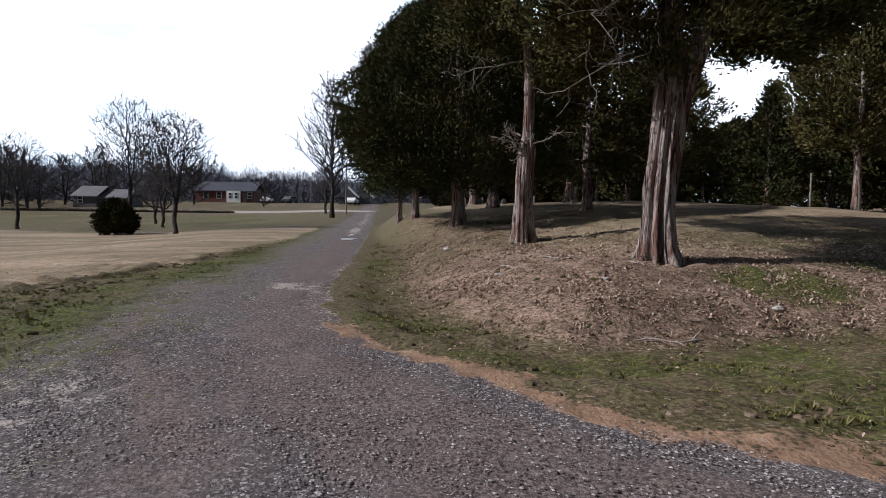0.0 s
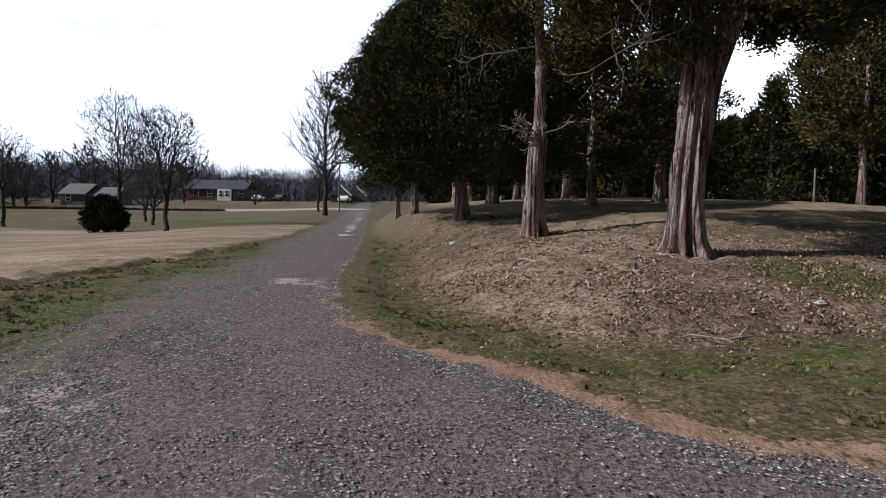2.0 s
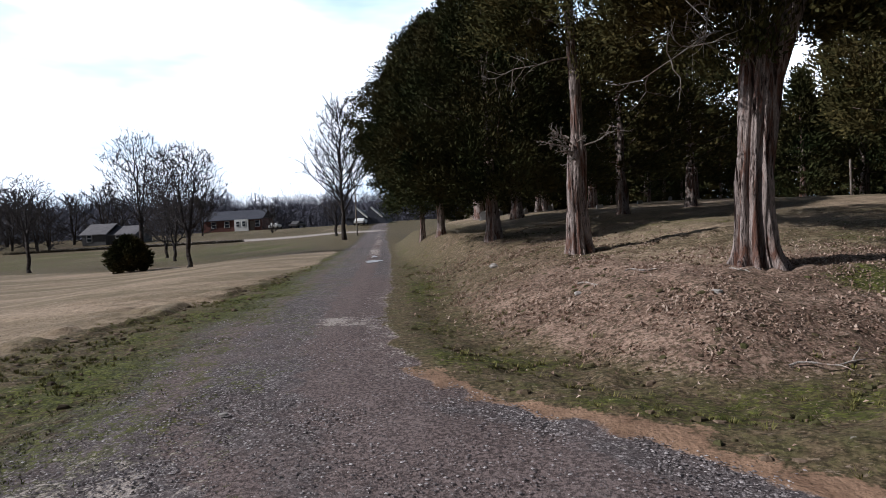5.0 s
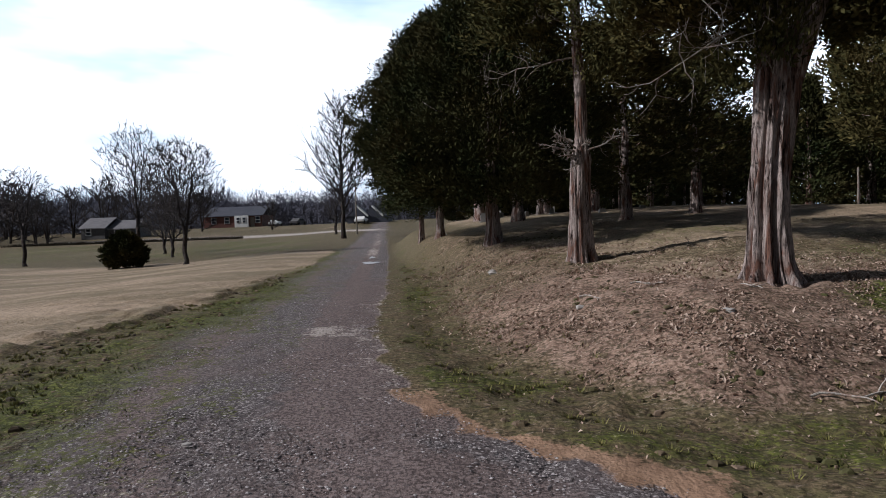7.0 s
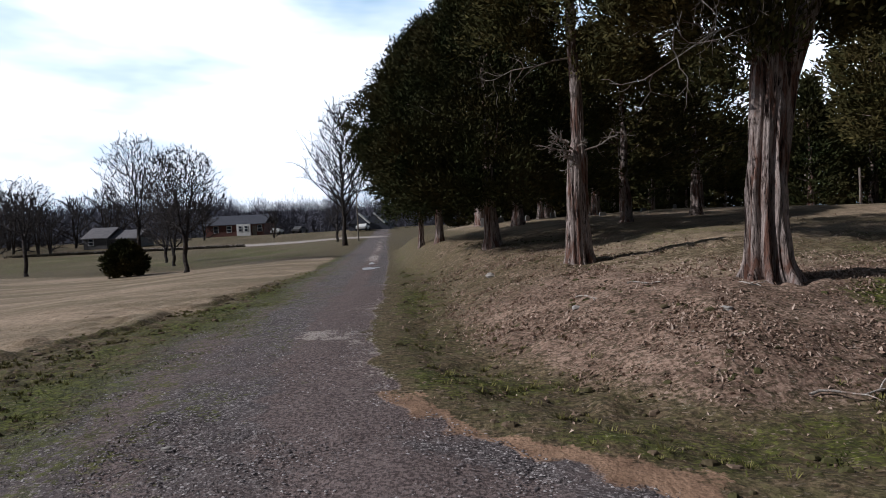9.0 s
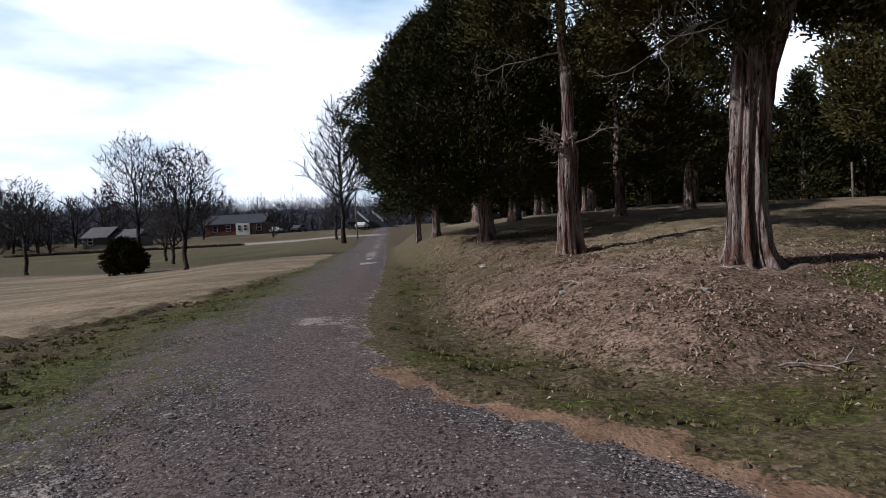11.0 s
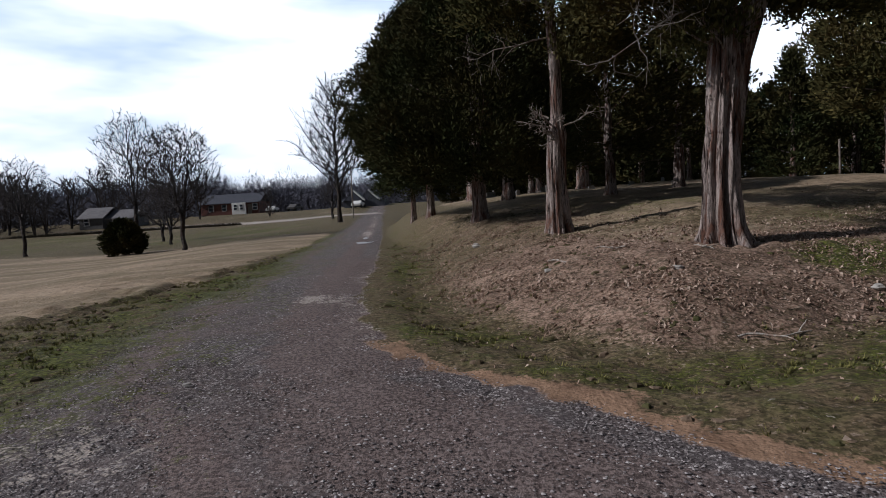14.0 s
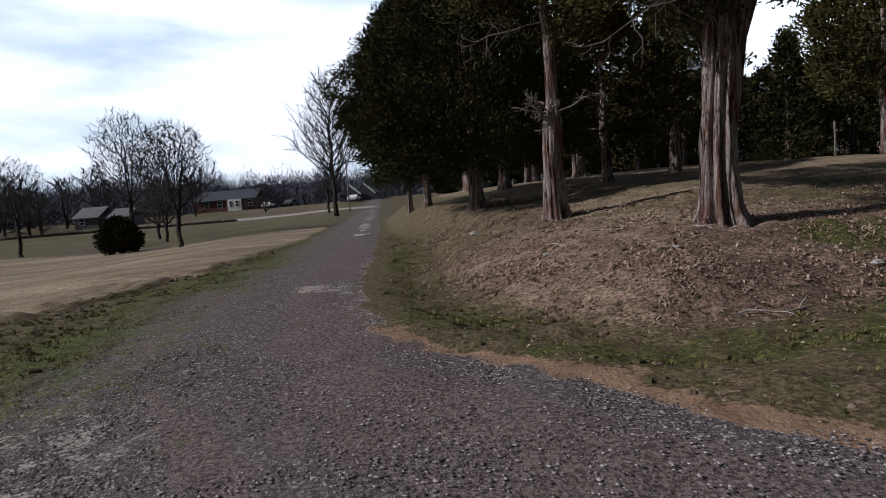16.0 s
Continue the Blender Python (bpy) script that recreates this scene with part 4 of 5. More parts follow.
# ---- far woods ----
def far_woods():
    rng = np.random.default_rng(8)
    V = []

    def slivers(p, q, w):
        side_ = np.stack([w, 0.4 * w * rng.normal(size=len(w)), 0 * w], -1)
        V.append(np.stack([p - side_, p + side_, q + side_ * 0.4, q - side_ * 0.4], 1))

    for k in range(2900):
        low = k % 9 > 3
        seen = k < 2400
        if k < 2000:
            x = rng.uniform(-210, 60) if k < 1700 else rng.uniform(-420, 240)
            y = 150 + rng.uniform(0, 50) + 0.08 * abs(x)
        elif seen:
            x, y, low = rng.uniform(-190, -66), rng.uniform(112, 150), True
        else:
            # unseen trees behind the camera, added to block sky fill
            a, d = rng.uniform(0.25, math.pi - 0.25), rng.uniform(26, 62)
            x, y = -math.cos(a) * d * 1.6, -math.sin(a) * d
        p = np.array([x, y, float(height(x, y)) - 0.3])
        wave_ = 1 + 0.12 * math.sin(x * 0.05) + 0.10 * math.sin(x * 0.021)
        tall = wave_ * (rng.uniform(6.5, 11.0) if low else rng.uniform(10.5, 13.0) + 3.5 * rng.random() ** 5)
        mid, half, r = (0.42, 0.58, 0.55) if low else (0.62, 0.40, 0.30)
        if not low:
            slivers(p[None], p[None] + (rng.normal() * 0.3, 0, tall * 0.85), np.array([0.10]))
        n = (125 if low else 90) if seen else 50
        o = rng.normal(size=(n, 3))
        o *= rng.random((n, 1)) ** 0.5 / np.linalg.norm(o, axis=1)[:, None]
        c = p + o * np.array([r, r, half]) * tall + (0, 0, mid * tall)
        c[:, 2] = np.maximum(c[:, 2], p[2] + 0.4)
        d = o * 0.7 + rng.normal(size=(n, 3)) * 0.45 + (0, 0, 0.5)
        body = o[:, 2] < (0.45 if low else 0.0)
        L = tall * np.where(body, rng.uniform(0.08, 0.15, n), rng.uniform(0.05, 0.11, n))[:, None]
        slivers(c - d * L * 0.5, c + d * L * 0.5, np.where(body, rng.uniform(0.08, 0.20, n), rng.uniform(0.02, 0.06, n)))
    v = np.concatenate(V).reshape(-1, 3)
    tagged(new("far_woods", mesh_of("far_woods", v.tolist(), np.arange(len(v)).reshape(-1, 4).tolist(), HAZED_WOODS)), "band of leafless grey brown woods behind the houses", "woods", kind="stuff")


far_woods()


# ---- houses ----
def wall_block(parent, x0, x1, y0, y1, h, material, name="wall"):
    return box_part(name, (x0, x1, y0, y1, -0.6, h), material, parent)


def gable_roof(parent, x0, x1, y0, y1, z, rise, material, along="x", over=0.4, thick=0.14, name="roof"):
    bm = bmesh.new()
    if along == "x":
        ym = (y0 + y1) / 2
        prof = [(y0 - over, z - 0.1), (ym, z + rise), (y1 + over, z - 0.1)]
        rows = [[(xx, a, b) for a, b in prof] + [(xx, a, b - thick) for a, b in prof] for xx in (x0 - over, x1 + over)]
    else:
        xm = (x0 + x1) / 2
        prof = [(x0 - over, z - 0.1), (xm, z + rise), (x1 + over, z - 0.1)]
        rows = [[(a, yy, b) for a, b in prof] + [(a, yy, b - thick) for a, b in prof] for yy in (y0 - over, y1 + over)]
    A, B = [[bm.verts.new(p) for p in r] for r in rows]
    for i, j in ((0, 1), (1, 2), (5, 4), (4, 3), (3, 0), (2, 5)):
        bm.faces.new((A[i], A[j], B[j], B[i]))
    for r in (A, B):
        bm.faces.new((r[0], r[1], r[4], r[3]))
        bm.faces.new((r[1], r[2], r[5], r[4]))
    bmesh.ops.recalc_face_normals(bm, faces=bm.faces[:])
    return part(name, from_bm(name, bm, material), parent)


def gable_end(parent, x0, x1, y0, y1, z, rise, material):
    bm = bmesh.new()
    xm = (x0 + x1) / 2
    A, B = [[bm.verts.new(p) for p in ((x0, y, z), (x1, y, z), (xm, y, z + rise))] for y in (y0, y1)]
    bm.faces.new(A)
    bm.faces.new(B[::-1])
    for i in range(3):
        j = (i + 1) % 3
        bm.faces.new((A[i], B[i], B[j], A[j]))
    bmesh.ops.recalc_face_normals(bm, faces=bm.faces[:])
    part("gable", from_bm("gable", bm, material), parent)


def window(parent, x, y, z, w, h):
    """A sash window on a front that faces -y."""
    win = box_part("window", (x - w / 2, x + w / 2, y - 0.06, y + 0.02, z, z + h), WHITE, parent, "white framed sash window")
    for k in (0, 1):
        zz = z + 0.08 + k * (h / 2)
        box_part("pane", (x - w / 2 + 0.09, x + w / 2 - 0.09, y - 0.075, y - 0.05, zz, zz + h / 2 - 0.13), GLASS, win)


def brick_house():
    x, y = -48.6, 130.0
    h = thing("brick_house", spot(x, y), "low red brick house with grey shingle roof and white entry", "house")
    wall_block(h, -7.6, 5.2, 0, 8, 2.6, BRICK)
    gable_roof(h, -7.6, 5.2, 0, 8, 2.6, 2.0, SHINGLE)
    box_part("entry", (-0.6, 2.4, -0.5, 0.02, -0.4, 2.5), WHITE, h, "white clapboard entry bay")
    for wx in (-5.3, -2.4, 4.3):
        window(h, wx, 0, 0.8, 1.1, 1.4)
    for wx in (0.2, 1.5):
        window(h, wx, -0.5, 0.9, 0.8, 1.2)
    box_part("door", (2.7, 3.6, -0.05, 0.02, 0.0, 2.1), TIMBER, h)


def grey_house():
    x, y = -58.6, 95.0
    h = thing("grey_house", spot(x, y), "grey sided house with weathered gable roofs", "house")
    wall_block(h, -2.2, 1.6, 0, 6, 1.9, SIDING)
    gable_roof(h, -2.2, 1.6, 0, 6, 1.9, 1.6, PALE_ROOF, over=0.3)
    wall_block(h, 1.6, 6.0, 0.8, 6, 1.7, SIDING, "wing")
    gable_roof(h, 1.95, 6.0, 0.8, 6, 1.7, 1.3, PALE_ROOF, over=0.3)
    window(h, -1.0, 0, 0.6, 0.9, 1.1)
    window(h, 3.2, 0.8, 0.5, 0.9, 1.0)


def trim_house():
    x, y = -17.4, 112.0
    h = thing("gabled_house", spot(x, y), "dark house with two white trimmed gables", "house")
    wall_block(h, -4.2, 3.4, 0.6, 8, 1.3, SHINGLE)
    for xm, front in ((-2.2, 0.0), (0.5, 0.5)):
        x0, x1 = xm - 1.9, xm + 1.9
        gable_end(h, x0, x1, front + 0.1, front + 0.4, 1.3, 1.7, SHINGLE)
        gable_roof(h, x0, x1, front + 0.3, 8 + front, 1.3, 1.7, SHINGLE, "y", 0.2)
        t = Tubes()
        t.add([(xm, front - 0.1, 3.15), (x1 + 0.15, front - 0.1, 1.25)], [0.20, 0.20], 4)
        part("trim_board", t.mesh("trim_board", WHITE, False), h, "white rake board")


brick_house()
grey_house()
trim_house()


def car(x, y, turn, paint, label, size=1.0):
    c = thing("parked_car", spot(x, y), label, "car", "cars by the houses", turn)
    bm = bmesh.new()
    prof = [(-2.2, 0.45), (-2.25, 0.9), (-1.5, 1.0), (-0.9, 1.45), (0.7, 1.48), (1.4, 0.98), (2.15, 0.85), (2.25, 0.45)]
    L, R = [[bm.verts.new((a * size, s, b * size)) for a, b in prof] for s in (-0.85, 0.85)]
    bm.faces.new(L)
    bm.faces.new(R[::-1])
    for i in range(len(prof)):
        j = (i + 1) % len(prof)
        bm.faces.new((L[i], R[i], R[j], L[j]))
    bmesh.ops.recalc_face_normals(bm, faces=bm.faces[:])
    part("body", from_bm("body", bm, paint, 0.06), c)
    for s in (-0.87, 0.87):
        box_part("side_glass", (-0.95, 1.0, min(s, s * 1.01), max(s, s * 1.01), 1.02, 1.36), GLASS, c)
        for wx in (-1.35, 1.35):
            bm = bmesh.new()
            bmesh.ops.create_cone(bm, cap_ends=True, segments=18, radius1=0.33, radius2=0.33, depth=0.2, matrix=pose(wx, s, 0.33, 90))
            part("wheel", from_bm("wheel", bm, RUBBER, 0.02), c)


car(-18.2, 108.0, 86, WHITE, "white car parked before the gabled house", 0.9)
car(-38.6, 124.0, 90, WHITE, "white car seen end on beside the brick house", 0.9)
car(-35.0, 128.0, 80, SIDING, "grey car parked beside the brick house")


# ---- small things ----
def utility_pole(x, y, tall):
    p = thing("utility_pole", spot(x, y, 0.1), "thin grey wooden utility pole", "pole")
    t = Tubes()
    t.add([(0, 0, -0.3), (0, 0, tall * 0.5), (0.03, 0, tall)], [0.10, 0.09, 0.07], 10)
    part("pole", t.mesh("pole", TIMBER), p)
    box_part("crossarm", (-0.9, 0.9, -0.16, -0.05, tall - 0.5, tall - 0.38), TIMBER, p)


utility_pole(-13.2, 74.0, 6.6)


def post(x, y, tall, r, label):
    p = thing("wood_post", spot(x, y), label, "post", "posts")
    t = Tubes()
    t.add([(0, 0, -0.15), (0.01, 0, tall * 0.5), (0.0, 0.01, tall - 0.03), (0, 0.01, tall)], [r * 1.05, r, r * 0.97, r * 0.75], 10)
    part("shaft", t.mesh("shaft", DEAD_WOOD), p)


post(15.96, 27.0, 1.67, 0.045, "thin pale weathered post standing in the grove")
post(-29.3, 50.0, 1.0, 0.07, "short weathered post in the field")


def gravestone(kind, label):
    g = thing("gravestone", (0, 0, 0), label, "gravestone", "gravestones in the grove")
    bm = bmesh.new()
    if kind == 0:
        w, h, d = 0.32, 0.85, 0.09
        prof = [(-w, 0), (w, 0)] + [(w * math.cos(a), h - 0.25 + 0.25 * math.sin(a)) for a in [math.pi * k / 8 for k in range(9)]]
    elif kind == 1:
        w, h, d = 0.5, 0.62, 0.13
        prof = [(-w, 0), (w, 0), (w, h - 0.06), (w - 0.12, h), (-w + 0.12, h), (-w, h - 0.06)]
    else:
        w, h, d = 0.16, 1.25, 0.16
        prof = [(-w, 0), (w, 0), (w * 0.75, h - 0.2), (0, h), (-w * 0.75, h - 0.2)]
    A, B = [[bm.verts.new((a, y, b)) for a, b in prof] for y in (-d, d)]
    bm.faces.new(A)
    bm.faces.new(B[::-1])
    for i in range(len(prof)):
        j = (i + 1) % len(prof)
        bm.faces.new((A[i], B[i], B[j], A[j]))
    bmesh.ops.recalc_face_normals(bm, faces=bm.faces[:])
    part("slab", from_bm("slab", bm, GRANITE, 0.015), g)
    box_part("plinth", (-w - 0.1, w + 0.1, -d - 0.08, d + 0.08, -0.15, 0.12), GRANITE, g, bevel=0.02)
    return g


STONES = [gravestone(0, "round topped grey gravestone under the cedars"), gravestone(1, "low wide grey gravestone under the cedars"), gravestone(2, "slim tapering grave marker under the cedars")]
PLOTS = [(0.6, 33.0), (1.6, 36.5), (0.4, 38.5), (2.9, 33.5), (3.4, 40.0), (0.9, 42.0), (4.6, 36.0), (6.4, 31.5), (2.2, 44.0), (7.8, 38.5), (9.0, 33.5), (5.8, 43.0), (11.5, 36.0)]
rng = random.Random(3)
for k, (x, y) in enumerate(PLOTS):
    m = pose(*spot(x, y, 0.02), 0, rng.uniform(-3, 3), rng.uniform(-20, 20)) @ Matrix.Scale(rng.uniform(0.5, 0.75), 4)
    if k < 3:
        STONES[k].matrix_basis = m
    else:
        copy_thing(STONES[k % 3], m)


def fallen_branch(x, y, length, turn, label, seed):
    b = thing("fallen_branch", spot(x, y, -0.02), label, "branch", "fallen branches", turn)
    rng = random.Random(seed)
    t = Tubes()
    pts = [Vector((length * (k / 7 - 0.5), 0.05 * math.sin(k * 1.3), 0.02 + 0.015 * math.sin(k))) for k in range(8)]
    t.add(pts, [0.013 - 0.0009 * k for k in range(8)], 6)
    part("stick", t.mesh("stick", STICK), b)
    for k in (3, 5, 6):
        s = Tubes()
        d = (1, rng.choice((-1, 1)) * rng.uniform(0.6, 1.4), 0.05)
        s.add(limb(rng, pts[k], d, length * rng.uniform(0.2, 0.35), 0.15, -0.02, 4), [0.008, 0.007, 0.006, 0.005, 0.004], 5)
        part("twig", s.mesh("twig", STICK), b)


def field_stone(x, y, size, seed, label):
    s = thing("field_stone", spot(x, y, 0.0), label, "stone", "loose stones on the bank", seed * 37)
    rng = random.Random(seed)
    bm = bmesh.new()
    bmesh.ops.create_icosphere(bm, subdivisions=2, radius=1.0)
    ph = [rng.uniform(0, 6) for _ in range(3)]
    for v in bm.verts:
        k = 1 + 0.22 * math.sin(3 * v.co.x + ph[0]) + 0.18 * math.sin(4 * v.co.y + ph[1]) + 0.1 * math.sin(6 * v.co.z + ph[2])
        v.co = Vector((v.co.x * size * k, v.co.y * size * 0.7 * k, v.co.z * size * 0.42 * k + size * 0.2))
    part("stone", from_bm("stone", bm, FIELD_STONE), s)


fallen_branch(2.50, 6.42, 0.72, 4, "pale broken branch with side twigs on the bank", 1)
fallen_branch(1.72, 9.30, 0.42, -4, "short grey stick lying on dry leaves", 2)
fallen_branch(1.06, 9.20, 0.50, -28, "grey broken sticks on the bank", 3)
fallen_branch(2.82, 8.78, 0.3, -8, "pale stick at the foot of the cedar", 4)
field_stone(2.13, 7.86, 0.07, 1, "pale field stone among dry leaves")
field_stone(0.80, 9.05, 0.08, 2, "pale field stone beside broken sticks")
field_stone(4.35, 7.75, 0.08, 3, "small pale stone on the bank")
field_stone(-2.61, 5.42, 0.035, 5, "small flat white stone lying on the gravel drive")
field_stone(-0.02, 14.3, 0.12, 4, "dark rough stone at the bank edge")


def puddle(cx, cy, rx, ry, turn, seed):
    rng = random.Random(seed)
    z = float(height(cx, cy)) + 0.025
    bm = bmesh.new()
    ring = []
    for k in range(28):
        a = 2 * math.pi * k / 28
        r = 1 + 0.22 * math.sin(3 * a + seed) + 0.12 * math.sin(5 * a) + rng.uniform(-0.06, 0.06)
        ring.append(bm.verts.new((rx * r * math.cos(a), ry * r * math.sin(a), 0)))
    bm.faces.new(ring)
    p = new("puddle", from_bm("puddle", bm, WATER))
    p.matrix_basis = pose(cx, cy, z, 0, 0, turn)
    tagged(p, "shallow rain puddle in the drive reflecting sky", "puddle", "puddles in the drive", "structure")


for k, (x, y, rx, ry) in enumerate(((-4.05, 23.5, 0.30, 0.75), (-4.5, 27.0, 0.12, 0.8))):
    puddle(x, y, rx, ry, 7, k + 1)


# ---- loose cover ----
def scatter(rng, n, x0, x1, y0, y1, keep):
    x, y = rng.uniform(x0, x1, n), rng.uniform(y0, y1, n)
    k = rng.random(n) < keep(x, y)
    return x[k], y[k]


def stones_cover():
    rng = np.random.default_rng(1)

    def keep(x, y):
        e = side(EDGE, x, y)
        w = 2.55 + 1.7 * ss(6.5, 2.0, y)
        fall = np.clip(1.25 - np.hypot(x, y) / 11, 0.05, 1)
        rim = 0.70 * ss(-0.55, -0.15, e) * ss(0.25, 0.0, e) * ss(5.6, 4.2, y) * (0.4 + wave(x, y, 0.5, 61))
        patchy = 0.30 + 0.9 * ss(0.38, 0.72, 0.6 * wave(x, y, 0.9, 9) + 0.4 * wave(x, y, 0.3, 19)) * ss(0.15, 0.5, np.abs(e + 0.75))
        return fall * (ss(0.1, -0.1, e) * ss(-w - 0.3, -w + 0.3, e) * patchy * 1.5 + rim)

    x, y = scatter(rng, 170000, -5, 5, 1.8, 13, keep)
    n = len(x)
    z = height(x, y)
    octa = np.array([(1, 0, 0), (0, 1, 0), (-1, 0, 0), (0, -1, 0), (0, 0, 0.8), (0, 0, -0.6)], float)
    faces = np.array([(0, 1, 4), (1, 2, 4), (2, 3, 4), (3, 0, 4), (1, 0, 5), (2, 1, 5), (3, 2, 5), (0, 3, 5)])
    s = 0.005 + 0.010 * rng.random(n) ** 2.4
    a = rng.random(n) * 6.28
    jit = octa[None] * (0.7 + 0.6 * rng.random((n, 6, 1)))
    vx = (jit[..., 0] * np.cos(a)[:, None] - jit[..., 1] * np.sin(a)[:, None]) * s[:, None]
    vy = (jit[..., 0] * np.sin(a)[:, None] + jit[..., 1] * np.cos(a)[:, None]) * s[:, None]
    vz = jit[..., 2] * s[:, None] * 0.55
    v = np.stack([vx + x[:, None], vy + y[:, None], vz + z[:, None] + 0.004], -1).reshape(-1, 3)
    f = (faces[None] + 6 * np.arange(n)[:, None, None]).reshape(-1, 3)
    tagged(new("gravel", mesh_of("gravel", v.tolist(), f.tolist(), GRAVEL)), "loose grey crushed stone on the drive", "gravel", kind="stuff")


def grass_cover(name, seed, n, material, keep, tall, label):
    rng = np.random.default_rng(seed)
    x, y = scatter(rng, n, -9, 9, 2.2, 20, keep)
    n, per = len(x), 4
    x, y = np.repeat(x, per) + rng.normal(size=n * per) * 0.025, np.repeat(y, per) + rng.normal(size=n * per) * 0.025
    m = n * per
    z = height(x, y) - 0.005
    a, h = rng.random(m) * 6.28, tall * (0.5 + 0.9 * rng.random(m))
    w, lean = 0.003 + 0.004 * rng.random(m), h * (0.2 + 0.9 * rng.random(m))
    b = rng.random(m) * 6.28
    p = np.stack([x, y, z], -1)
    q = np.stack([np.cos(a) * w, np.sin(a) * w, 0 * w], -1)
    tip = p + np.stack([np.cos(b) * lean, np.sin(b) * lean, h], -1)
    v = np.stack([p - q, p + q, tip], 1).reshape(-1, 3)
    tagged(new(name, mesh_of(name, v.tolist(), np.arange(3 * m).reshape(-1, 3).tolist(), material)), label, "grass", kind="stuff")


def leaf_cover():
    rng = np.random.default_rng(6)

    def keep(x, y):
        t = side(TOE, x, y)
        return ss(-0.2, 0.9, t) * ss(6.5, 2.4, t) * (0.10 + 0.95 * ss(0.2, 0.75, wave(x, y, 0.7, 12))) * np.clip(1.3 - y / 18, 0.1, 1) + 0.012 * ss(0.1, 0.5, side(EDGE, x, y))

    x, y = scatter(rng, 190000, -3, 10, 3, 18, keep)
    n = len(x)
    z = height(x, y) + 0.012
    a, s = rng.random(n) * 6.28, 0.010 + 0.018 * rng.random(n) ** 1.5
    u = np.stack([np.cos(a), np.sin(a), rng.normal(size=n) * 0.7], -1) * s[:, None]
    w = np.stack([-np.sin(a), np.cos(a), rng.normal(size=n) * 0.7], -1) * (s * 0.55)[:, None]
    p = np.stack([x, y, z], -1)
    lift = np.array([0, 0, 1.0]) * (s * 0.38)[:, None]
    v = np.stack([p - u, p - w + lift, p + u, p + w + lift], 1).reshape(-1, 3)
    b = 4 * np.arange(n)[:, None]
    f = np.concatenate([b + np.array([[0, 1, 2]]), b + np.array([[0, 2, 3]])])
    tagged(new("leaf_litter", mesh_of("leaf_litter", v.tolist(), f.tolist(), LEAF)), "dry curled brown and tan leaves on the bank", "leaves", kind="stuff")


def tuft_cover():
    """Rank clumps of winter grass along the verges."""
    rng = np.random.default_rng(14)

    def keep(x, y):
        e, t = side(EDGE, x, y), side(TOE, x, y)
        left = -e - 2.55 - 1.7 * ss(6.5, 2.0, y)
        verge = verge_width(y)
        k = 0.5 * ss(0.2, 1.0, left) * ss(verge + 0.6, verge - 0.2, left) + 0.45 * ss(0.25, 0.7, e) * ss(1.2, 0.0, t) + 0.9 * np.exp(-((left - verge) / 0.25) ** 2)
        return k * ss(0.35, 0.75, wave(x, y, 0.7, 15)) * np.clip(1.4 - y / 22, 0.2, 1)

    x, y = scatter(rng, 34000, -9, 9, 2.5, 24, keep)
    n, per = len(x), 16
    r = 0.018 + 0.034 * rng.random(n) ** 1.5
    cx, cy, rr = np.repeat(x, per), np.repeat(y, per), np.repeat(r, per)
    m = n * per
    a, d = rng.random(m) * 6.28, rng.random(m)
    px, py = cx + np.cos(a) * rr * d, cy + np.sin(a) * rr * d
    h = rr * (0.7 + 0.7 * rng.random(m))
    p = np.stack([px, py, height(px, py) - 0.006], -1)
    b = a + 1.57
    w = 0.004 + 0.004 * rng.random(m)
    q = np.stack([np.cos(b) * w, np.sin(b) * w, 0 * w], -1)
    tip = p + np.stack([np.cos(a) * rr * 0.9, np.sin(a) * rr * 0.9, h], -1)
    v = np.stack([p - q, p + q, tip], 1).reshape(-1, 3)
    tagged(new("grass_tufts", mesh_of("grass_tufts", v.tolist(), np.arange(3 * m).reshape(-1, 3).tolist(), TUFT)), "olive clumps of rank winter grass on the verge", "grass", kind="stuff")


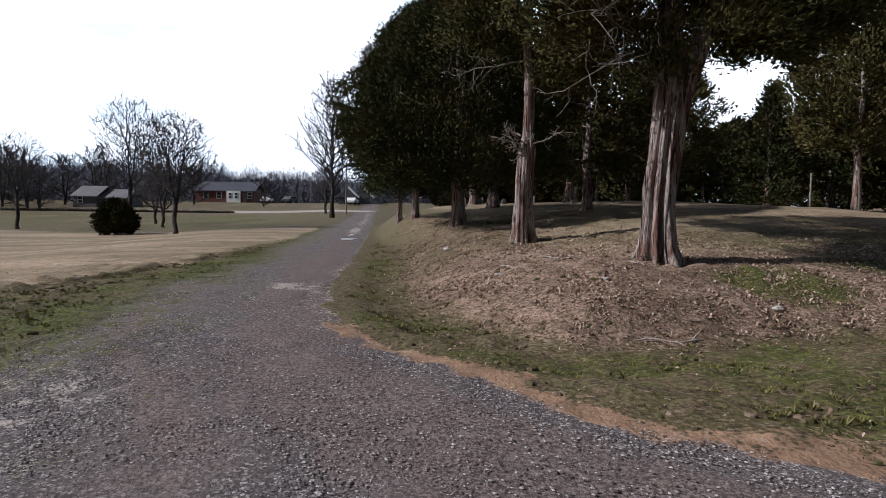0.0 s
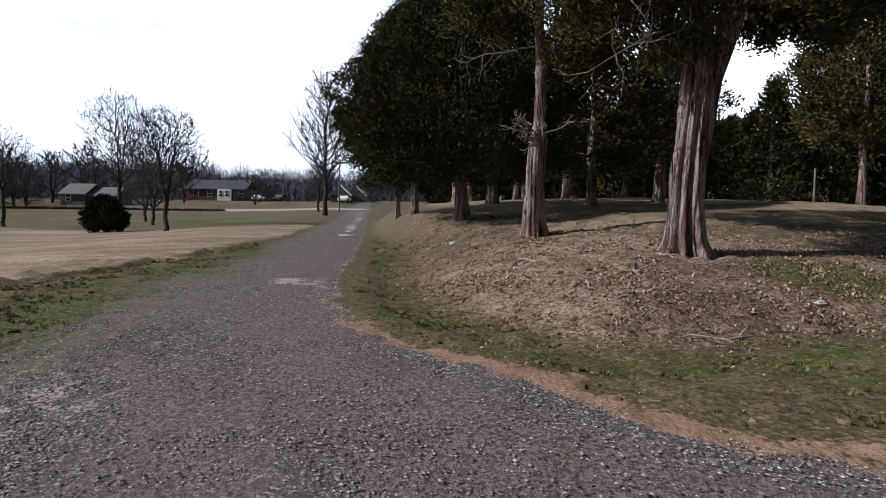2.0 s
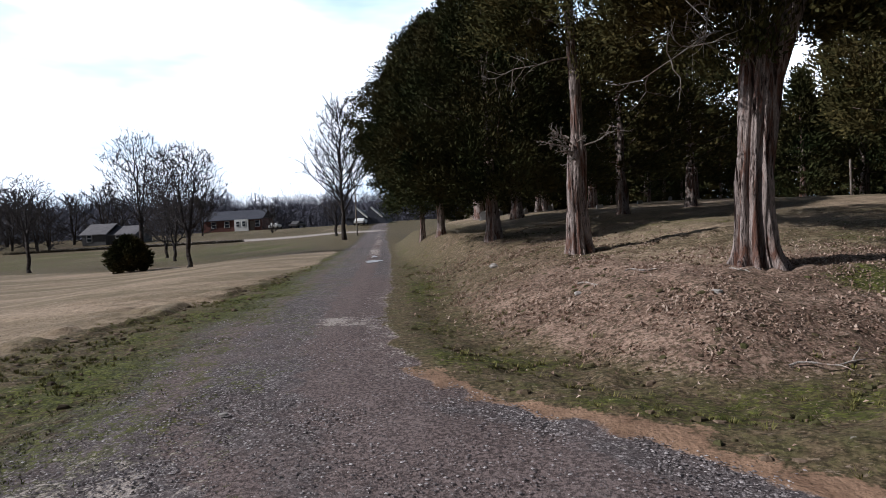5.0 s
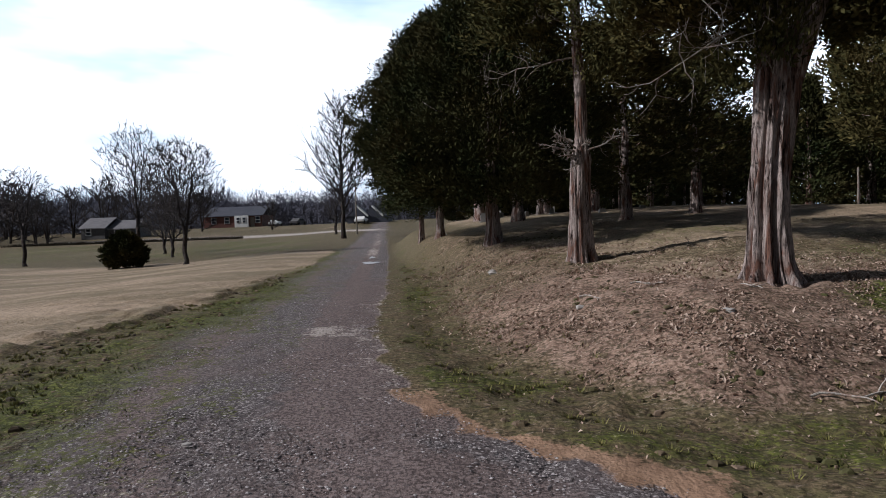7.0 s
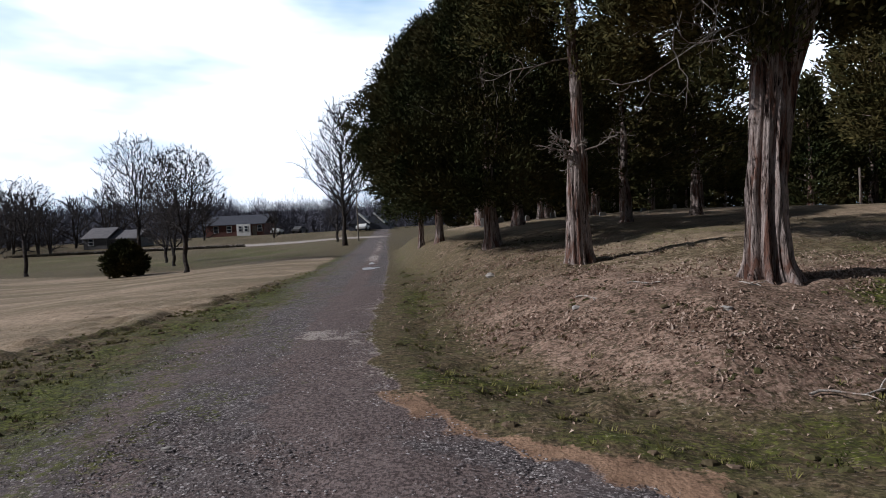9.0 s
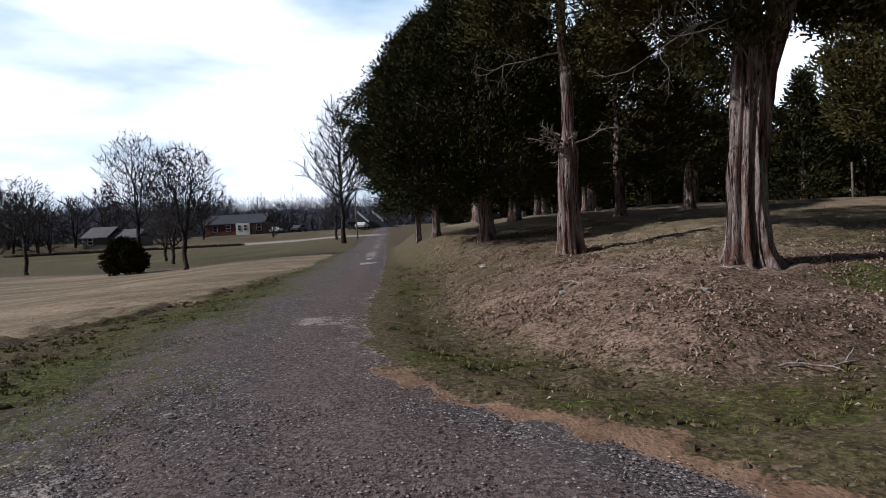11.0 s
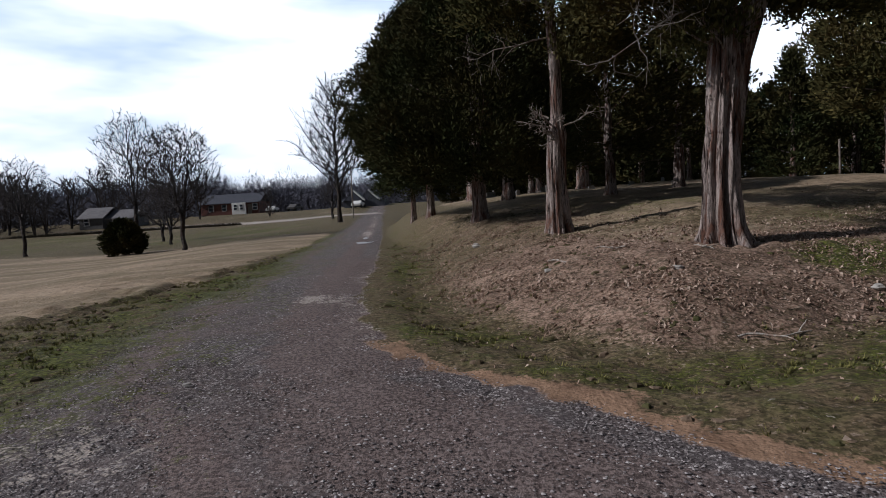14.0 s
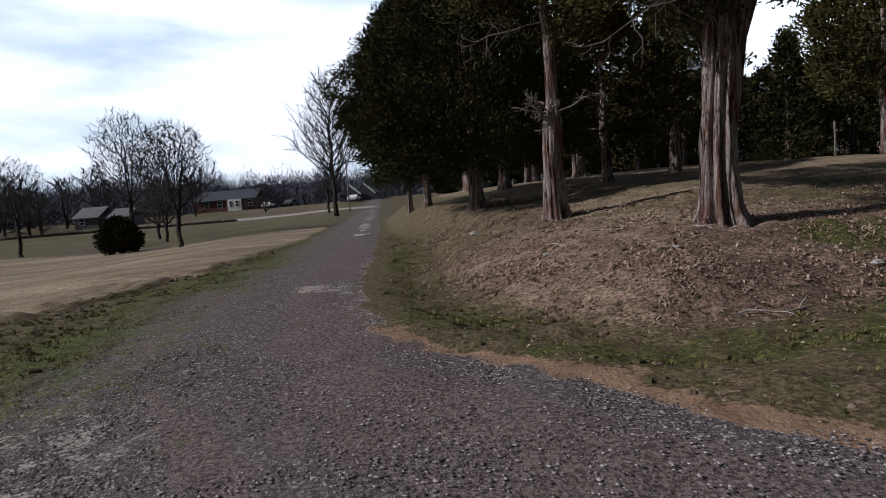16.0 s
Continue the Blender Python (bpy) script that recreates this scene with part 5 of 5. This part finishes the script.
def clod_cover():
    """Low lumps of turf, thatch and soil on the verges and the bank."""
    rng = np.random.default_rng(23)

    def keep(x, y):
        e, t = side(EDGE, x, y), side(TOE, x, y)
        left = -e - 2.55 - 1.7 * ss(6.5, 2.0, y)
        verge = verge_width(y)
        k = 0.50 * ss(-0.2, 0.5, left) * ss(verge + 0.3, verge - 0.1, left) + 0.9 * np.exp(-((left - verge - 0.1) / 0.22) ** 2)
        k = k + 0.40 * ss(0.05, 0.4, e) * ss(1.0, 0.2, t) + 0.55 * ss(-0.2, 0.8, t) * ss(5.5, 2.5, t)
        return k * (0.15 + 0.95 * ss(0.3, 0.7, wave(x, y, 0.45, 24)))

    x, y = scatter(rng, 30000, -11, 10, 2.5, 22, keep)
    n, ring = len(x), 7
    r = 0.012 + 0.030 * rng.random(n) ** 2.2
    h = r * (0.30 + 0.40 * rng.random(n))
    a = rng.random(n)[:, None] * 6.28 + np.arange(ring)[None] * (6.28 / ring)
    out = r[:, None] * (0.65 + 0.7 * rng.random((n, ring)))
    rows = []
    for share, up in ((1.0, -0.010), (0.82, 0.55), (0.45, 0.92)):
        px, py = x[:, None] + np.cos(a) * out * share * 1.35, y[:, None] + np.sin(a) * out * share
        rows.append(np.stack([px, py, height(px, py) + (up if up < 0 else up * h[:, None] * (0.8 + 0.4 * rng.random((n, ring))))], -1))
    v = np.concatenate(rows, 1).reshape(-1, 3)
    one = [(q * ring + j, q * ring + (j + 1) % ring, (q + 1) * ring + (j + 1) % ring, (q + 1) * ring + j) for q in (0, 1) for j in range(ring)]
    f = [tuple(3 * ring * k + i for i in face) for k in range(n) for face in one + [tuple(range(2 * ring, 3 * ring))]]
    tagged(new("turf_clods", mesh_of("turf_clods", v.tolist(), f, CLOD)), "small brown and olive clods of turf and soil", "clods", kind="stuff")


def lane_shade_strip():
    """Dark blades standing in for the shadow line along the near side of the far lane."""
    rng = np.random.default_rng(52)
    n, per = 2600, 5
    x = rng.uniform(-78, -24, n)
    y = 88 + 0.06 * (x + 20) - 2.6 + rng.normal(size=n) * 0.28
    keep = wave(x, y, 6.0, 53) > 0.30
    x, y = np.repeat(x[keep], per), np.repeat(y[keep], per)
    m = len(x)
    x, y = x + rng.normal(size=m) * 0.15, y + rng.normal(size=m) * 0.15
    h, w, a, b = 0.22 + 0.30 * rng.random(m), 0.02 + 0.03 * rng.random(m), rng.random(m) * 3.14, rng.random(m) * 6.28
    p = np.stack([x, y, height(x, y) - 0.03], -1)
    q = np.stack([np.cos(a) * w, np.sin(a) * w, 0 * w], -1)
    tip = p + np.stack([np.cos(b) * h * 0.5, np.sin(b) * h * 0.5, h], -1)
    v = np.stack([p - q, p + q, tip], 1).reshape(-1, 3)
    tagged(new("lane_shade_strip", mesh_of("lane_shade_strip", v.tolist(), np.arange(3 * m).reshape(-1, 3).tolist(), LANE_SHADE)), "dark strip of dead sedge beside the far lane", "grass", kind="stuff")


lane_shade_strip()
stones_cover()
tuft_cover()
clod_cover()
grass_cover("green_grass", 2, 60000, BLADE, lambda x, y: np.clip(zones(x, y)["green"] * 1.5 - 0.35, 0, 1) * np.clip(1.3 - y / 16, 0.1, 1), 0.022, "short green winter grass beside the drive")
grass_cover("dry_grass", 3, 24000, DRY_BLADE, lambda x, y: 0.4 * np.clip(1 - 1.4 * zones(x, y)["gravel"] - zones(x, y)["clay"], 0, 1) * np.clip(1.25 - y / 16, 0.08, 1), 0.020, "dormant tan grass on the verge and bank")
leaf_cover()
